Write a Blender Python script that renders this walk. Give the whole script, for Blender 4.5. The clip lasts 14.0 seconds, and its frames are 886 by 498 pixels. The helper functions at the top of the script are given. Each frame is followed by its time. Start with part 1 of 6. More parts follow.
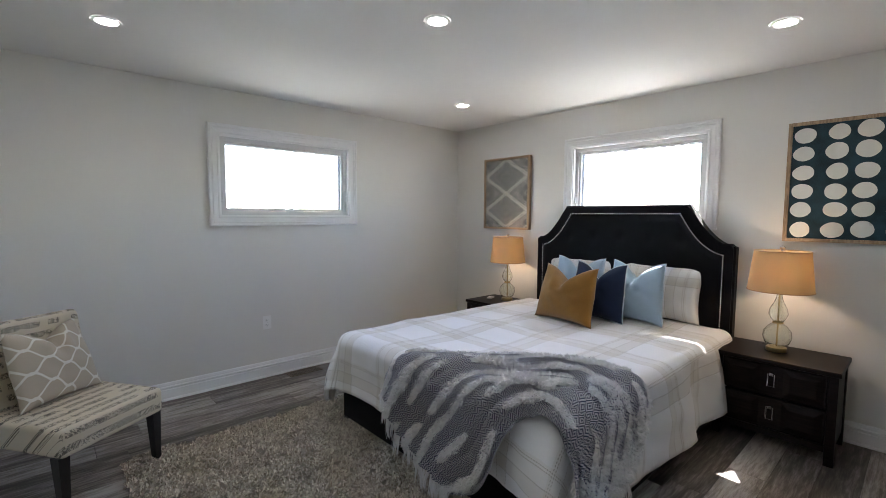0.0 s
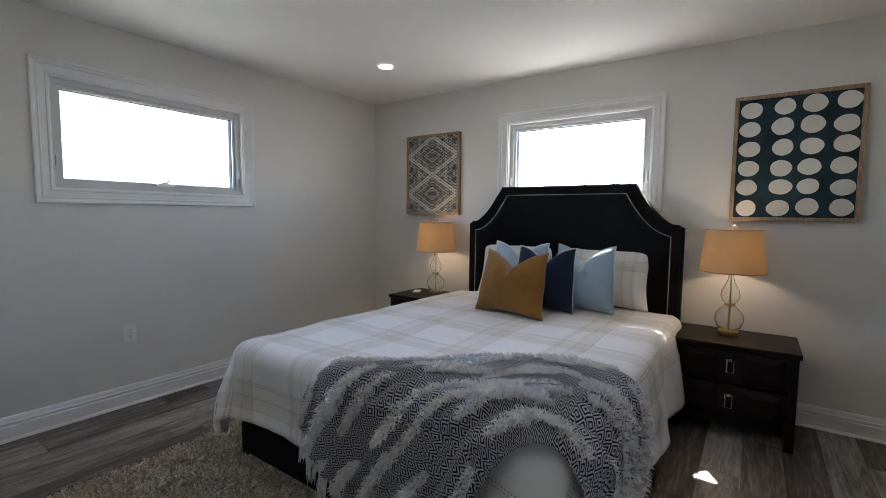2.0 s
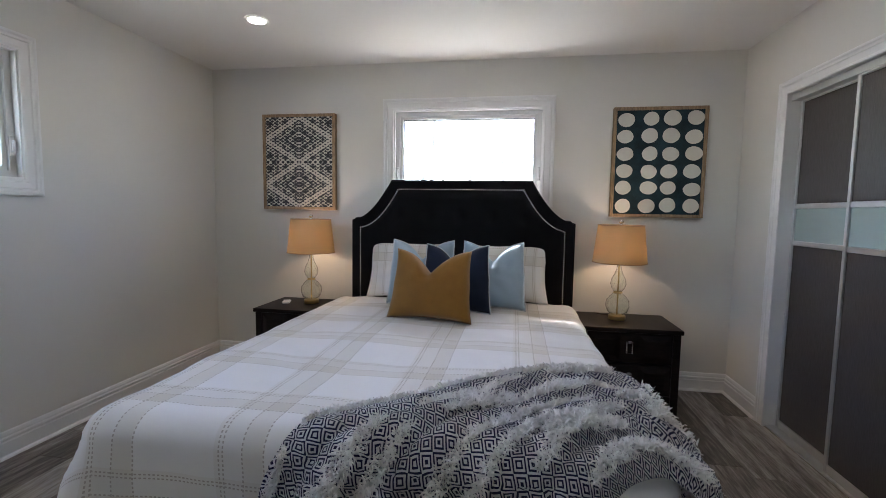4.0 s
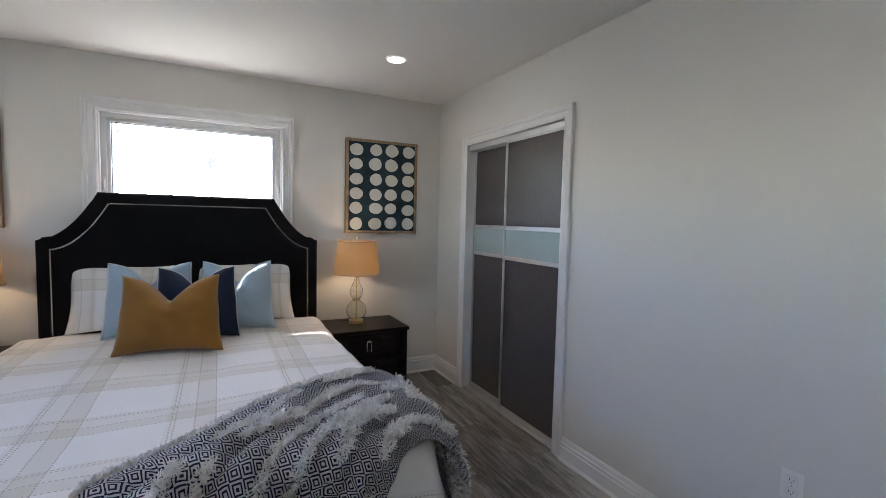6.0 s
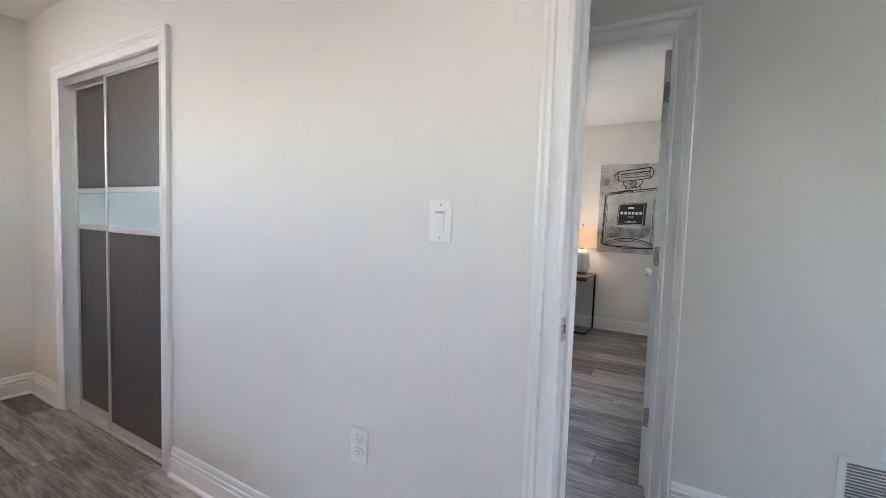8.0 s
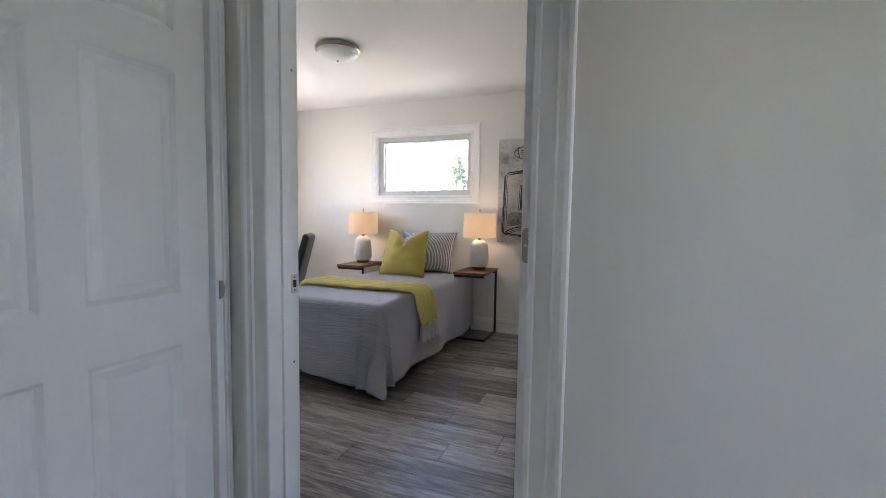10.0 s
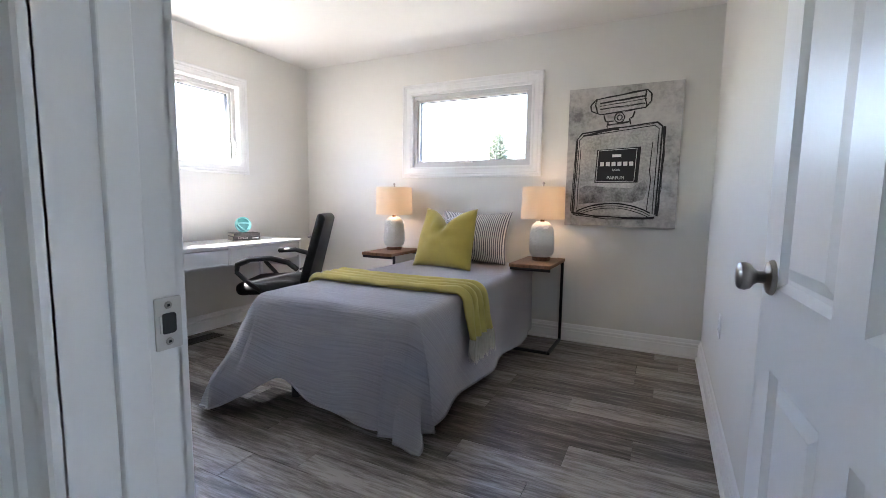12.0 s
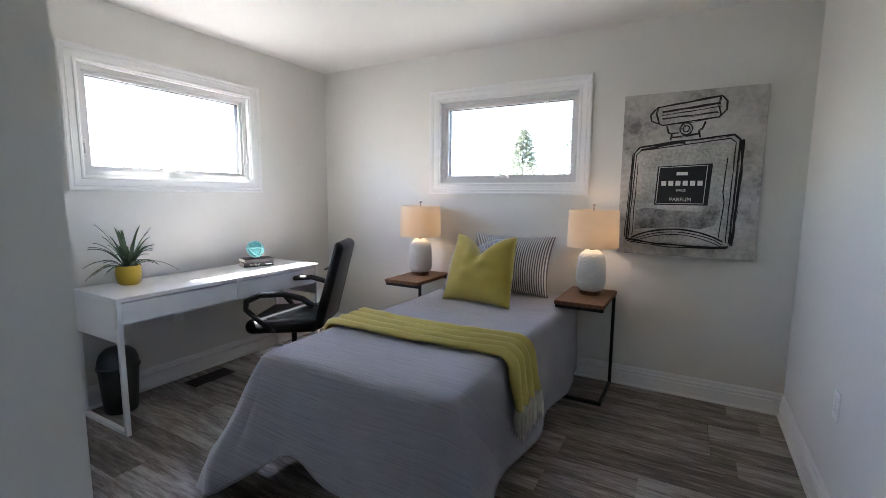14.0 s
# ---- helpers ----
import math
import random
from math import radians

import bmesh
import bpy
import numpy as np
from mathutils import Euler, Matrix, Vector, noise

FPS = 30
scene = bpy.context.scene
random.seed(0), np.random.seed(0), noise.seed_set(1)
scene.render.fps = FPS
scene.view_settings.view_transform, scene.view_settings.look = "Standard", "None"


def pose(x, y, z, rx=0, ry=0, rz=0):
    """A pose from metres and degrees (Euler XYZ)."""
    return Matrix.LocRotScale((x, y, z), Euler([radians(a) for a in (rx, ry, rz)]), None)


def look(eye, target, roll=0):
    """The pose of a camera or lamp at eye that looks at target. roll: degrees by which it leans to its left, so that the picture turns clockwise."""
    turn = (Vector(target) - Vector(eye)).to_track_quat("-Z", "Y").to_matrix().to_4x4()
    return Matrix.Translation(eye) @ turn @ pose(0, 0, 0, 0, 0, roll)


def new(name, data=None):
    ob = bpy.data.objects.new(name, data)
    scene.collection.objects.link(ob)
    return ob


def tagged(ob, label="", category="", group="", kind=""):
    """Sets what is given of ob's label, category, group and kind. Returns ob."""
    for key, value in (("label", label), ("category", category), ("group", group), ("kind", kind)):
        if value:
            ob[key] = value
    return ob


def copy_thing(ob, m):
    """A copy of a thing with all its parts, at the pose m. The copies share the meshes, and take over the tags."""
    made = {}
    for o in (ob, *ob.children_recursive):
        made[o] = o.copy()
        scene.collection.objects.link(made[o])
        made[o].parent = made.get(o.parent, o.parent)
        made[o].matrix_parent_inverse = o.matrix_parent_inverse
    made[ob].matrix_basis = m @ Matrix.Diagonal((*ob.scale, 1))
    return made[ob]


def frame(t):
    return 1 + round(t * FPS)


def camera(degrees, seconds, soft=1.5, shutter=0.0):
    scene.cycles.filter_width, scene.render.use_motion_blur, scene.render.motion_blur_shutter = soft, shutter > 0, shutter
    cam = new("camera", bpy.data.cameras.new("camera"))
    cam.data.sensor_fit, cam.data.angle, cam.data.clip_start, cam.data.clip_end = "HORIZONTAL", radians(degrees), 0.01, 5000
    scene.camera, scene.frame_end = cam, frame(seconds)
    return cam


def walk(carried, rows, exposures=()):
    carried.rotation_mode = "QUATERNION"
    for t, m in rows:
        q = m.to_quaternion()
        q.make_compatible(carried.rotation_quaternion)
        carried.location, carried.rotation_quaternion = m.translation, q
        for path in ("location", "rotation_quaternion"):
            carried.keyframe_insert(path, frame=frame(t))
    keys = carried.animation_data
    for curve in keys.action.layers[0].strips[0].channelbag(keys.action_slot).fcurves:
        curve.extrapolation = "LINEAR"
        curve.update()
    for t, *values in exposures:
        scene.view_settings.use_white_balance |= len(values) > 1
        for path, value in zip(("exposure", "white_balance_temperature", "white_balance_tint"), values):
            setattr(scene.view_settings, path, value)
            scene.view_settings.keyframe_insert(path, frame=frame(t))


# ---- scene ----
cam = camera(89.9, 14.0, soft=0.6)
PATH = [
    (0, (0.446, 0.191, 1.423), (1.788, 1.666, 1.272), 0.3),
    (0.5, (0.486, 0.306, 1.385), (1.904, 1.709, 1.24), 0.3),
    (1, (0.554, 0.396, 1.357), (2.052, 1.713, 1.207), 0.4),
    (1.5, (0.638, 0.562, 1.315), (2.204, 1.795, 1.152), 0.4),
    (2, (0.72, 0.715, 1.283), (2.35, 1.864, 1.127), 0.6),
    (2.2, (0.74, 0.778, 1.275), (2.397, 1.888, 1.119), 0.6),
    (4.3, (0.768, 1.639, 1.275), (2.758, 1.762, 1.117), 1.2),
    (4.5, (0.761, 1.696, 1.297), (2.755, 1.682, 1.146), 1.4),
    (5, (0.697, 1.846, 1.355), (2.657, 1.471, 1.216), 1.5),
    (5.5, (0.618, 1.859, 1.386), (2.501, 1.198, 1.257), 1.4),
    (6, (0.545, 1.793, 1.387), (2.326, 0.893, 1.257), 1.3),
    (6.5, (0.502, 1.667, 1.371), (2.145, 0.535, 1.232), 1.3),
    (7, (0.439, 1.512, 1.322), (1.904, 0.157, 1.191), 1.5),
    (7.5, (0.383, 1.324, 1.29), (1.667, -0.204, 1.158), 1.6),
    (8, (0.368, 1.096, 1.238), (1.398, -0.613, 1.109), 1.9),
    (8.5, (0.366, 0.835, 1.22), (1.155, -0.998, 1.095), 1.7),
    (9, (0.35, 0.499, 1.172), (1.042, -1.372, 1.039), 1.6),
    (9.2, (0.338, 0.399, 1.179), (1.03, -1.473, 1.048), 1.4),
    (11.3, (0.556, -0.612, 1.119), (1.426, -2.408, 0.939), 0.7),
    (11.5, (0.631, -0.675, 1.094), (1.511, -2.468, 0.916), 0.8),
    (12, (0.82, -0.841, 1.097), (1.71, -2.621, 0.884), 0.8),
    (12.5, (0.959, -0.983, 1.12), (1.847, -2.76, 0.892), 0.7),
    (13, (1.043, -1.118, 1.152), (1.94, -2.89, 0.921), 0.7),
    (13.5, (1.089, -1.185, 1.236), (2.011, -2.944, 0.994), 0.6),
    (14, (1.091, -1.192, 1.309), (2.064, -2.922, 1.064), 0.5),
]
EXPOSURES = [(0, 4.13, 6120, 14), (1, 3.88, 6120, 14), (2, 3.62, 6120, 14), (5, 3.82, 6150, 16), (6.5, 3.74, 6150, 15), (7, 4.19, 6250, 15), (7.5, 4.66, 6400, 16), (8, 4.79, 6500, 18), (9, 4.45, 6550, 19), (11.5, 4.31, 6370, 19), (12, 4.39, 6320, 18), (12.5, 4.32, 6220, 18), (13, 4.28, 6170, 16), (13.5, 4.08, 6170, 16), (14, 3.86, 6170, 16)]
walk(cam, [(t, look(eye, target, roll)) for t, eye, target, roll in PATH], EXPOSURES)

# ---- light ----
SUN_WAY = Vector((1.0, 0.57, 1.66)).normalized()
world = bpy.data.worlds.new("world")
scene.world = world
world.use_nodes = True
wn = world.node_tree
sky = wn.nodes.new("ShaderNodeTexSky")
sky.sky_type, sky.sun_disc = "NISHITA", False
sky.sun_elevation = math.asin(SUN_WAY.z)
sky.sun_rotation = math.atan2(SUN_WAY.x, SUN_WAY.y)
sky.air_density, sky.dust_density = 1.0, 0.6
wn.links.new(sky.outputs[0], wn.nodes["Background"].inputs[0])
wn.nodes["Background"].inputs[1].default_value = 0.15
sun = new("sun", bpy.data.lights.new("sun", "SUN"))
sun.data.energy, sun.data.angle, sun.data.color = 4.5, radians(0.5), (1.0, 0.95, 0.86)
sun.matrix_world = look(SUN_WAY * 30, (0, 0, 0))

LAMP_WATTS = 0.20
# added fill lamp in window_4's opening, lifts the second bedroom's daylight
fill = new("window_fill", bpy.data.lights.new("window_fill", "AREA"))
fill.data.shape, fill.data.size, fill.data.size_y = "RECTANGLE", 0.98, 0.50
fill.data.energy, fill.data.color = 0.07, (0.93, 0.97, 1.0)
fill.matrix_world = look((4.325, -3.012, 1.72), (0, -3.012, 1.3))


# ---- materials ----
def mat(name, base=(0.8, 0.8, 0.8), rough=0.5, metal=0.0, **kw):
    m = bpy.data.materials.new(name)
    m.use_nodes = True
    b = m.node_tree.nodes["Principled BSDF"]
    b.inputs["Base Color"].default_value = (*base, 1)
    b.inputs["Roughness"].default_value = rough
    b.inputs["Metallic"].default_value = metal
    for k, v in kw.items():
        b.inputs[k.replace("_", " ")].default_value = v
    return m


def node(m, kind, **kw):
    n = m.node_tree.nodes.new(kind)
    for k, v in kw.items():
        if k.startswith("i_"):
            n.inputs[k[2:].replace("_", " ")].default_value = v
        else:
            setattr(n, k, v)
    return n


def wire(m, a, b):
    m.node_tree.links.new(a, b)


def bsdf(m):
    return m.node_tree.nodes["Principled BSDF"]


def math_node(m, op, a, b=None, c=None):
    n = node(m, "ShaderNodeMath", operation=op)
    for i, v in enumerate((a, b, c)):
        if v is None:
            continue
        if isinstance(v, (int, float)):
            n.inputs[i].default_value = v
        else:
            wire(m, v, n.inputs[i])
    return n.outputs[0]


def ramp(m, fac, stops):
    n = node(m, "ShaderNodeValToRGB")
    e = n.color_ramp.elements
    while len(e) < len(stops):
        e.new(0.5)
    for el, (p, c) in zip(e, stops):
        el.position, el.color = p, (*c, 1)
    wire(m, fac, n.inputs[0])
    return n.outputs[0]


def coords(m, which="Object", scale=(1, 1, 1)):
    t = node(m, "ShaderNodeTexCoord")
    mp = node(m, "ShaderNodeMapping")
    mp.inputs["Scale"].default_value = scale
    wire(m, t.outputs[which], mp.inputs[0])
    return mp.outputs[0]


def bump(m, height, strength=0.2, dist=0.002):
    n = node(m, "ShaderNodeBump")
    n.inputs["Strength"].default_value, n.inputs["Distance"].default_value = strength, dist
    wire(m, height, n.inputs["Height"])
    wire(m, n.outputs[0], bsdf(m).inputs["Normal"])


def noisy(m, base, spread=0.06, scale=3.0, fine=150.0, relief=0.15, which="Object", stretch=(1, 1, 1), dist=0.002):
    """Two scales of variation in tone, and a fine relief."""
    co = coords(m, which, stretch)
    n1 = node(m, "ShaderNodeTexNoise", i_Scale=scale, i_Detail=4.0)
    n2 = node(m, "ShaderNodeTexNoise", i_Scale=fine, i_Detail=2.0)
    wire(m, co, n1.inputs[0]), wire(m, co, n2.inputs[0])
    f = math_node(m, "MULTIPLY_ADD", n2.outputs[0], 0.4, math_node(m, "MULTIPLY", n1.outputs[0], 0.6))
    lo = tuple(max(0.0, c * (1 - spread)) for c in base)
    hi = tuple(min(1.0, c * (1 + spread)) for c in base)
    wire(m, ramp(m, f, [(0.3, lo), (0.7, hi)]), bsdf(m).inputs["Base Color"])
    if relief:
        bump(m, n2.outputs[0], relief, dist)
    return m


WALL = noisy(mat("wall_paint", rough=0.6), (0.735, 0.722, 0.682), 0.02, 1.5, 260, 0.06)
CEIL = noisy(mat("ceiling_paint", rough=0.8), (0.80, 0.79, 0.77), 0.015, 2, 200, 0.06)
TRIM = noisy(mat("trim_paint", rough=0.32), (0.81, 0.81, 0.805), 0.015, 5, 90, 0.02)
VINYL = noisy(mat("white_vinyl", rough=0.35), (0.62, 0.62, 0.62), 0.01, 5, 90, 0.01)
PLATE = mat("plate_plastic", (0.82, 0.82, 0.80), 0.3)
# colours in the shade of slots, holes and vent wells; also the gasket's rubber
DARKSLOT = mat("dark_slot", (0.02, 0.02, 0.02), 0.6)
NICKEL = noisy(mat("satin_nickel", rough=0.32, metal=1.0), (0.40, 0.375, 0.345), 0.08, 20, 400, 0.05)
SATIN = noisy(mat("brushed_plate", rough=0.38, metal=1.0), (0.62, 0.60, 0.57), 0.06, 20, 400, 0.05)
CHROME = mat("chrome", (0.75, 0.75, 0.76), 0.12, 1.0)
ALU = noisy(mat("satin_aluminium", rough=0.35, metal=0.9), (0.70, 0.71, 0.72), 0.05, 8, 300, 0.03, stretch=(1, 1, 0.05))
BRASS = mat("aged_brass", (0.55, 0.43, 0.22), 0.3, 1.0)
GUNMETAL = noisy(mat("black_metal", rough=0.45, metal=0.6), (0.03, 0.03, 0.032), 0.2, 10, 200, 0.05)
BLACKPLASTIC = noisy(mat("black_plastic", rough=0.4), (0.02, 0.02, 0.022), 0.15, 10, 300, 0.05)
ESPRESSO = mat("espresso_wood", rough=0.42, Specular_IOR_Level=0.2)
co = coords(ESPRESSO, "Object", (3, 1.2, 22))
n = node(ESPRESSO, "ShaderNodeTexNoise", i_Scale=4.0, i_Detail=6.0)
wire(ESPRESSO, co, n.inputs[0])
wire(ESPRESSO, ramp(ESPRESSO, n.outputs[0], [(0.3, (0.005, 0.0035, 0.0035)), (0.75, (0.018, 0.011, 0.010))]), bsdf(ESPRESSO).inputs["Base Color"])
bump(ESPRESSO, n.outputs[0], 0.1)
VELVET = noisy(mat("black_velvet", rough=0.9, Sheen_Weight=0.05, Specular_IOR_Level=0.15), (0.006, 0.006, 0.0075), 0.25, 6, 500, 0.2)
NAIL = mat("nailhead", (0.75, 0.74, 0.72), 0.25, 1.0)
GLASS = mat("window_glass", (1, 1, 1), 0.0, 0.0, Transmission_Weight=1.0, IOR=1.02)
LAMPGLASS = mat("lamp_glass", (0.95, 0.97, 0.94), 0.02, 0.0, Transmission_Weight=1.0, IOR=1.45)


def emitter(name, color, strength):
    m = bpy.data.materials.new(name)
    m.use_nodes = True
    b = bsdf(m)
    b.inputs["Base Color"].default_value = (0.9, 0.9, 0.88, 1)
    b.inputs["Emission Color"].default_value = (*color, 1)
    b.inputs["Emission Strength"].default_value = strength
    return m


POTGLOW = emitter("pot_glow", (1.0, 0.96, 0.90), 6.0)


def shade_material(name, base, through_light=0.5):
    m = noisy(mat(name, rough=0.9), base, 0.05, 8, 600, 0.3, dist=0.001)
    nt = m.node_tree
    tr = node(m, "ShaderNodeBsdfTranslucent")
    tr.inputs[0].default_value = (*[c * 0.95 for c in base], 1)
    mix = node(m, "ShaderNodeMixShader")
    mix.inputs[0].default_value = through_light
    wire(m, bsdf(m).outputs[0], mix.inputs[1]), wire(m, tr.outputs[0], mix.inputs[2])
    wire(m, mix.outputs[0], nt.nodes["Material Output"].inputs[0])
    return m


TANSHADE = shade_material("tan_linen", (0.58, 0.455, 0.285), 0.5)
CREAMSHADE = shade_material("cream_linen", (0.78, 0.70, 0.58))

PLANK = mat("vinyl_plank", rough=0.42)
info = node(PLANK, "ShaderNodeObjectInfo")
tc = node(PLANK, "ShaderNodeTexCoord")
off = node(PLANK, "ShaderNodeVectorMath", operation="MULTIPLY_ADD")
cmb = node(PLANK, "ShaderNodeCombineXYZ")
for k, f in enumerate((37.0, 91.0, 17.0)):
    wire(PLANK, math_node(PLANK, "MULTIPLY", info.outputs["Random"], f), cmb.inputs[k])
off.inputs[1].default_value = (1.0, 9.0, 1.0)
wire(PLANK, tc.outputs["Object"], off.inputs[0]), wire(PLANK, cmb.outputs[0], off.inputs[2])
g1 = node(PLANK, "ShaderNodeTexNoise", i_Scale=1.5, i_Detail=8.0, i_Roughness=0.66, i_Distortion=0.9)
g2 = node(PLANK, "ShaderNodeTexNoise", i_Scale=9.0, i_Detail=5.0, i_Roughness=0.7)
wire(PLANK, off.outputs[0], g1.inputs[0]), wire(PLANK, off.outputs[0], g2.inputs[0])
gm = math_node(PLANK, "MULTIPLY_ADD", g2.outputs[0], 0.45, math_node(PLANK, "MULTIPLY", g1.outputs[0], 0.6))
gm = math_node(PLANK, "ADD", gm, math_node(PLANK, "MULTIPLY_ADD", info.outputs["Random"], 0.15, -0.09))
wire(PLANK, ramp(PLANK, gm, [(0.36, (0.050, 0.040, 0.033)), (0.45, (0.125, 0.103, 0.087)), (0.53, (0.245, 0.215, 0.190)), (0.64, (0.44, 0.405, 0.372))]), bsdf(PLANK).inputs["Base Color"])
wire(PLANK, math_node(PLANK, "MULTIPLY_ADD", g2.outputs[0], 0.25, 0.28), bsdf(PLANK).inputs["Roughness"])
bump(PLANK, g2.outputs[0], 0.12, 0.002)
SUBFLOOR = mat("plank_joint", (0.035, 0.03, 0.027), 0.8)


# ---- mesh helpers ----
def part(name, bm, material, parent=None, label="", smooth=False):
    bmesh.ops.recalc_face_normals(bm, faces=bm.faces)
    me = bpy.data.meshes.new(name)
    bm.to_mesh(me)
    bm.free()
    for m in material if isinstance(material, (list, tuple)) else [material]:
        me.materials.append(m)
    if smooth:
        for p in me.polygons:
            p.use_smooth = True
        if smooth != "all":
            me.set_sharp_from_angle(angle=radians(40))
    ob = new(name, me)
    if parent is not None:
        ob.parent = parent
    if label:
        ob["label"] = label
    return ob


def empty(name, m=None):
    ob = new(name)
    ob.empty_display_size = 0.1
    if m is not None:
        ob.matrix_world = m
    return ob


def box(x0, x1, y0, y1, z0, z1, bevel=0.0, seg=2, bm=None):
    b = bm or bmesh.new()
    r = bmesh.ops.create_cube(b, size=1.0)
    for v in r["verts"]:
        v.co = Vector(((x0 + x1) / 2 + v.co.x * (x1 - x0), (y0 + y1) / 2 + v.co.y * (y1 - y0), (z0 + z1) / 2 + v.co.z * (z1 - z0)))
    if bevel:
        es = list({e for v in r["verts"] for e in v.link_edges})
        bmesh.ops.bevel(b, geom=es, offset=bevel, segments=seg, profile=0.5, affect="EDGES")
    return b


def moved(bm, m):
    bmesh.ops.transform(bm, matrix=m, verts=bm.verts)
    return bm


def lathe(profile, seg=28, close=False):
    """profile: (radius, height) pairs, turned round z."""
    bm = bmesh.new()
    rings = []
    for r, z in profile:
        if r < 1e-5:
            rings.append([bm.verts.new((0, 0, z))])
        else:
            rings.append([bm.verts.new((r * math.cos(2 * math.pi * i / seg), r * math.sin(2 * math.pi * i / seg), z)) for i in range(seg)])
    for a, b in zip(rings, rings[1:]):
        for i in range(seg):
            j = (i + 1) % seg
            if len(a) == 1 and len(b) == 1:
                continue
            if len(a) == 1:
                bm.faces.new((a[0], b[i], b[j]))
            elif len(b) == 1:
                bm.faces.new((a[i], a[j], b[0]))
            else:
                bm.faces.new((a[i], a[j], b[j], b[i]))
    return bm


def tube(points, radius, seg=8, bm=None, closed=False):
    b = bm or bmesh.new()
    pts = [Vector(p) for p in points]
    rings, k = [], len(pts)
    up = Vector((0.31, 0.17, 0.93))
    for i, p in enumerate(pts):
        d = (pts[(i + 1) % k] - pts[i - 1]) if closed else (pts[min(i + 1, k - 1)] - pts[max(i - 1, 0)])
        d.normalize()
        u = d.cross(up)
        u = u.normalized() if u.length > 0.05 else d.cross(Vector((1, 0, 0))).normalized()
        w = d.cross(u)
        rad = radius[i] if isinstance(radius, (list, tuple)) else radius
        rings.append([b.verts.new(p + (u * math.cos(2 * math.pi * s / seg) + w * math.sin(2 * math.pi * s / seg)) * rad) for s in range(seg)])
    for i in range(k if closed else k - 1):
        a, c = rings[i], rings[(i + 1) % k]
        for s in range(seg):
            b.faces.new((a[s], a[(s + 1) % seg], c[(s + 1) % seg], c[s]))
    if not closed:
        b.faces.new(rings[0]), b.faces.new(rings[-1][::-1])
    return b


def prism(outline, h0, h1, axis="z"):
    """A closed outline of 2D points, pushed along an axis."""
    bm = bmesh.new()
    def at(p, h):
        return {"z": (p[0], p[1], h), "x": (h, p[0], p[1]), "y": (p[0], h, p[1])}[axis]
    a = [bm.verts.new(at(p, h0)) for p in outline]
    b = [bm.verts.new(at(p, h1)) for p in outline]
    bm.faces.new(a), bm.faces.new(b[::-1])
    for i in range(len(a)):
        j = (i + 1) % len(a)
        bm.faces.new((a[i], b[i], b[j], a[j]))
    return bm


def grid_wall(frame_at, us, vs, holes, thick):
    """A wall as one mesh: frame_at(u, v, w) gives a place; cells in holes stay open."""
    bm = bmesh.new()
    us, vs = sorted(us), sorted(vs)
    vert = {}
    def v(i, j, k):
        if (i, j, k) not in vert:
            vert[i, j, k] = bm.verts.new(frame_at(us[i], vs[j], k * thick))
        return vert[i, j, k]
    def solid(i, j):
        if not (0 <= i < len(us) - 1 and 0 <= j < len(vs) - 1):
            return False
        cu, cv = (us[i] + us[i + 1]) / 2, (vs[j] + vs[j + 1]) / 2
        return not any(h[0] < cu < h[1] and h[2] < cv < h[3] for h in holes)
    for i in range(len(us) - 1):
        for j in range(len(vs) - 1):
            if not solid(i, j):
                continue
            for k in (0, 1):
                bm.faces.new((v(i, j, k), v(i + 1, j, k), v(i + 1, j + 1, k), v(i, j + 1, k)))
            for di, dj, a, b in ((-1, 0, (i, j), (i, j + 1)), (1, 0, (i + 1, j), (i + 1, j + 1)), (0, -1, (i, j), (i + 1, j)), (0, 1, (i, j + 1), (i + 1, j + 1))):
                if not solid(i + di, j + dj):
                    bm.faces.new((v(*a, 0), v(*b, 0), v(*b, 1), v(*a, 1)))
    return bm


def wall(name, axis, at, out, a0, a1, holes=(), thick=0.115, z0=0.0, z1=2.46, material=None):
    """A wall whose room face lies at axis = at; it thickens towards out (+1 or -1)."""
    us = {a0, a1, *[h[0] for h in holes], *[h[1] for h in holes]}
    vs = {z0, z1, *[h[2] for h in holes], *[h[3] for h in holes]}
    def place(u, v, w):
        return (at + out * w, u, v) if axis == "x" else (u, at + out * w, v)
    return tagged(part(name, grid_wall(place, us, vs, holes, thick), material or WALL), kind="structure")


def moulding(corners, profile, closed, place):
    """A mitred moulding: profile of (outward, proud) pairs swept round corners (u, v, outward u, outward v)."""
    bm = bmesh.new()
    loops = [[bm.verts.new(place(u + d * ou, v + d * ov, h)) for d, h in profile] for u, v, ou, ov in corners]
    k = len(loops)
    for i in range(k if closed else k - 1):
        a, b = loops[i], loops[(i + 1) % k]
        for s in range(len(profile) - 1):
            bm.faces.new((a[s], a[s + 1], b[s + 1], b[s]))
    if not closed:
        bm.faces.new(loops[0]), bm.faces.new(loops[-1][::-1])
    return bm


CASING = [(0.0, 0.0), (0.0, 0.010), (0.004, 0.013), (0.014, 0.013), (0.018, 0.009), (0.030, 0.010), (0.050, 0.013), (0.056, 0.018), (0.062, 0.016), (0.070, 0.017), (0.078, 0.022), (0.088, 0.022), (0.092, 0.018), (0.092, 0.0)]
DOORCASING = [(d * 0.83, h) for d, h in CASING]
SLIMCASING = [(d * 0.93, h) for d, h in CASING]
BASE = [(0.0, 0.0), (0.016, 0.0), (0.016, 0.080), (0.010, 0.084), (0.010, 0.091), (0.015, 0.095), (0.015, 0.103), (0.009, 0.109), (0.009, 0.117), (0.006, 0.130), (0.0, 0.136)]
SHOE = [(0.016, 0.0), (0.029, 0.0), (0.027, 0.008), (0.021, 0.014), (0.016, 0.016)]

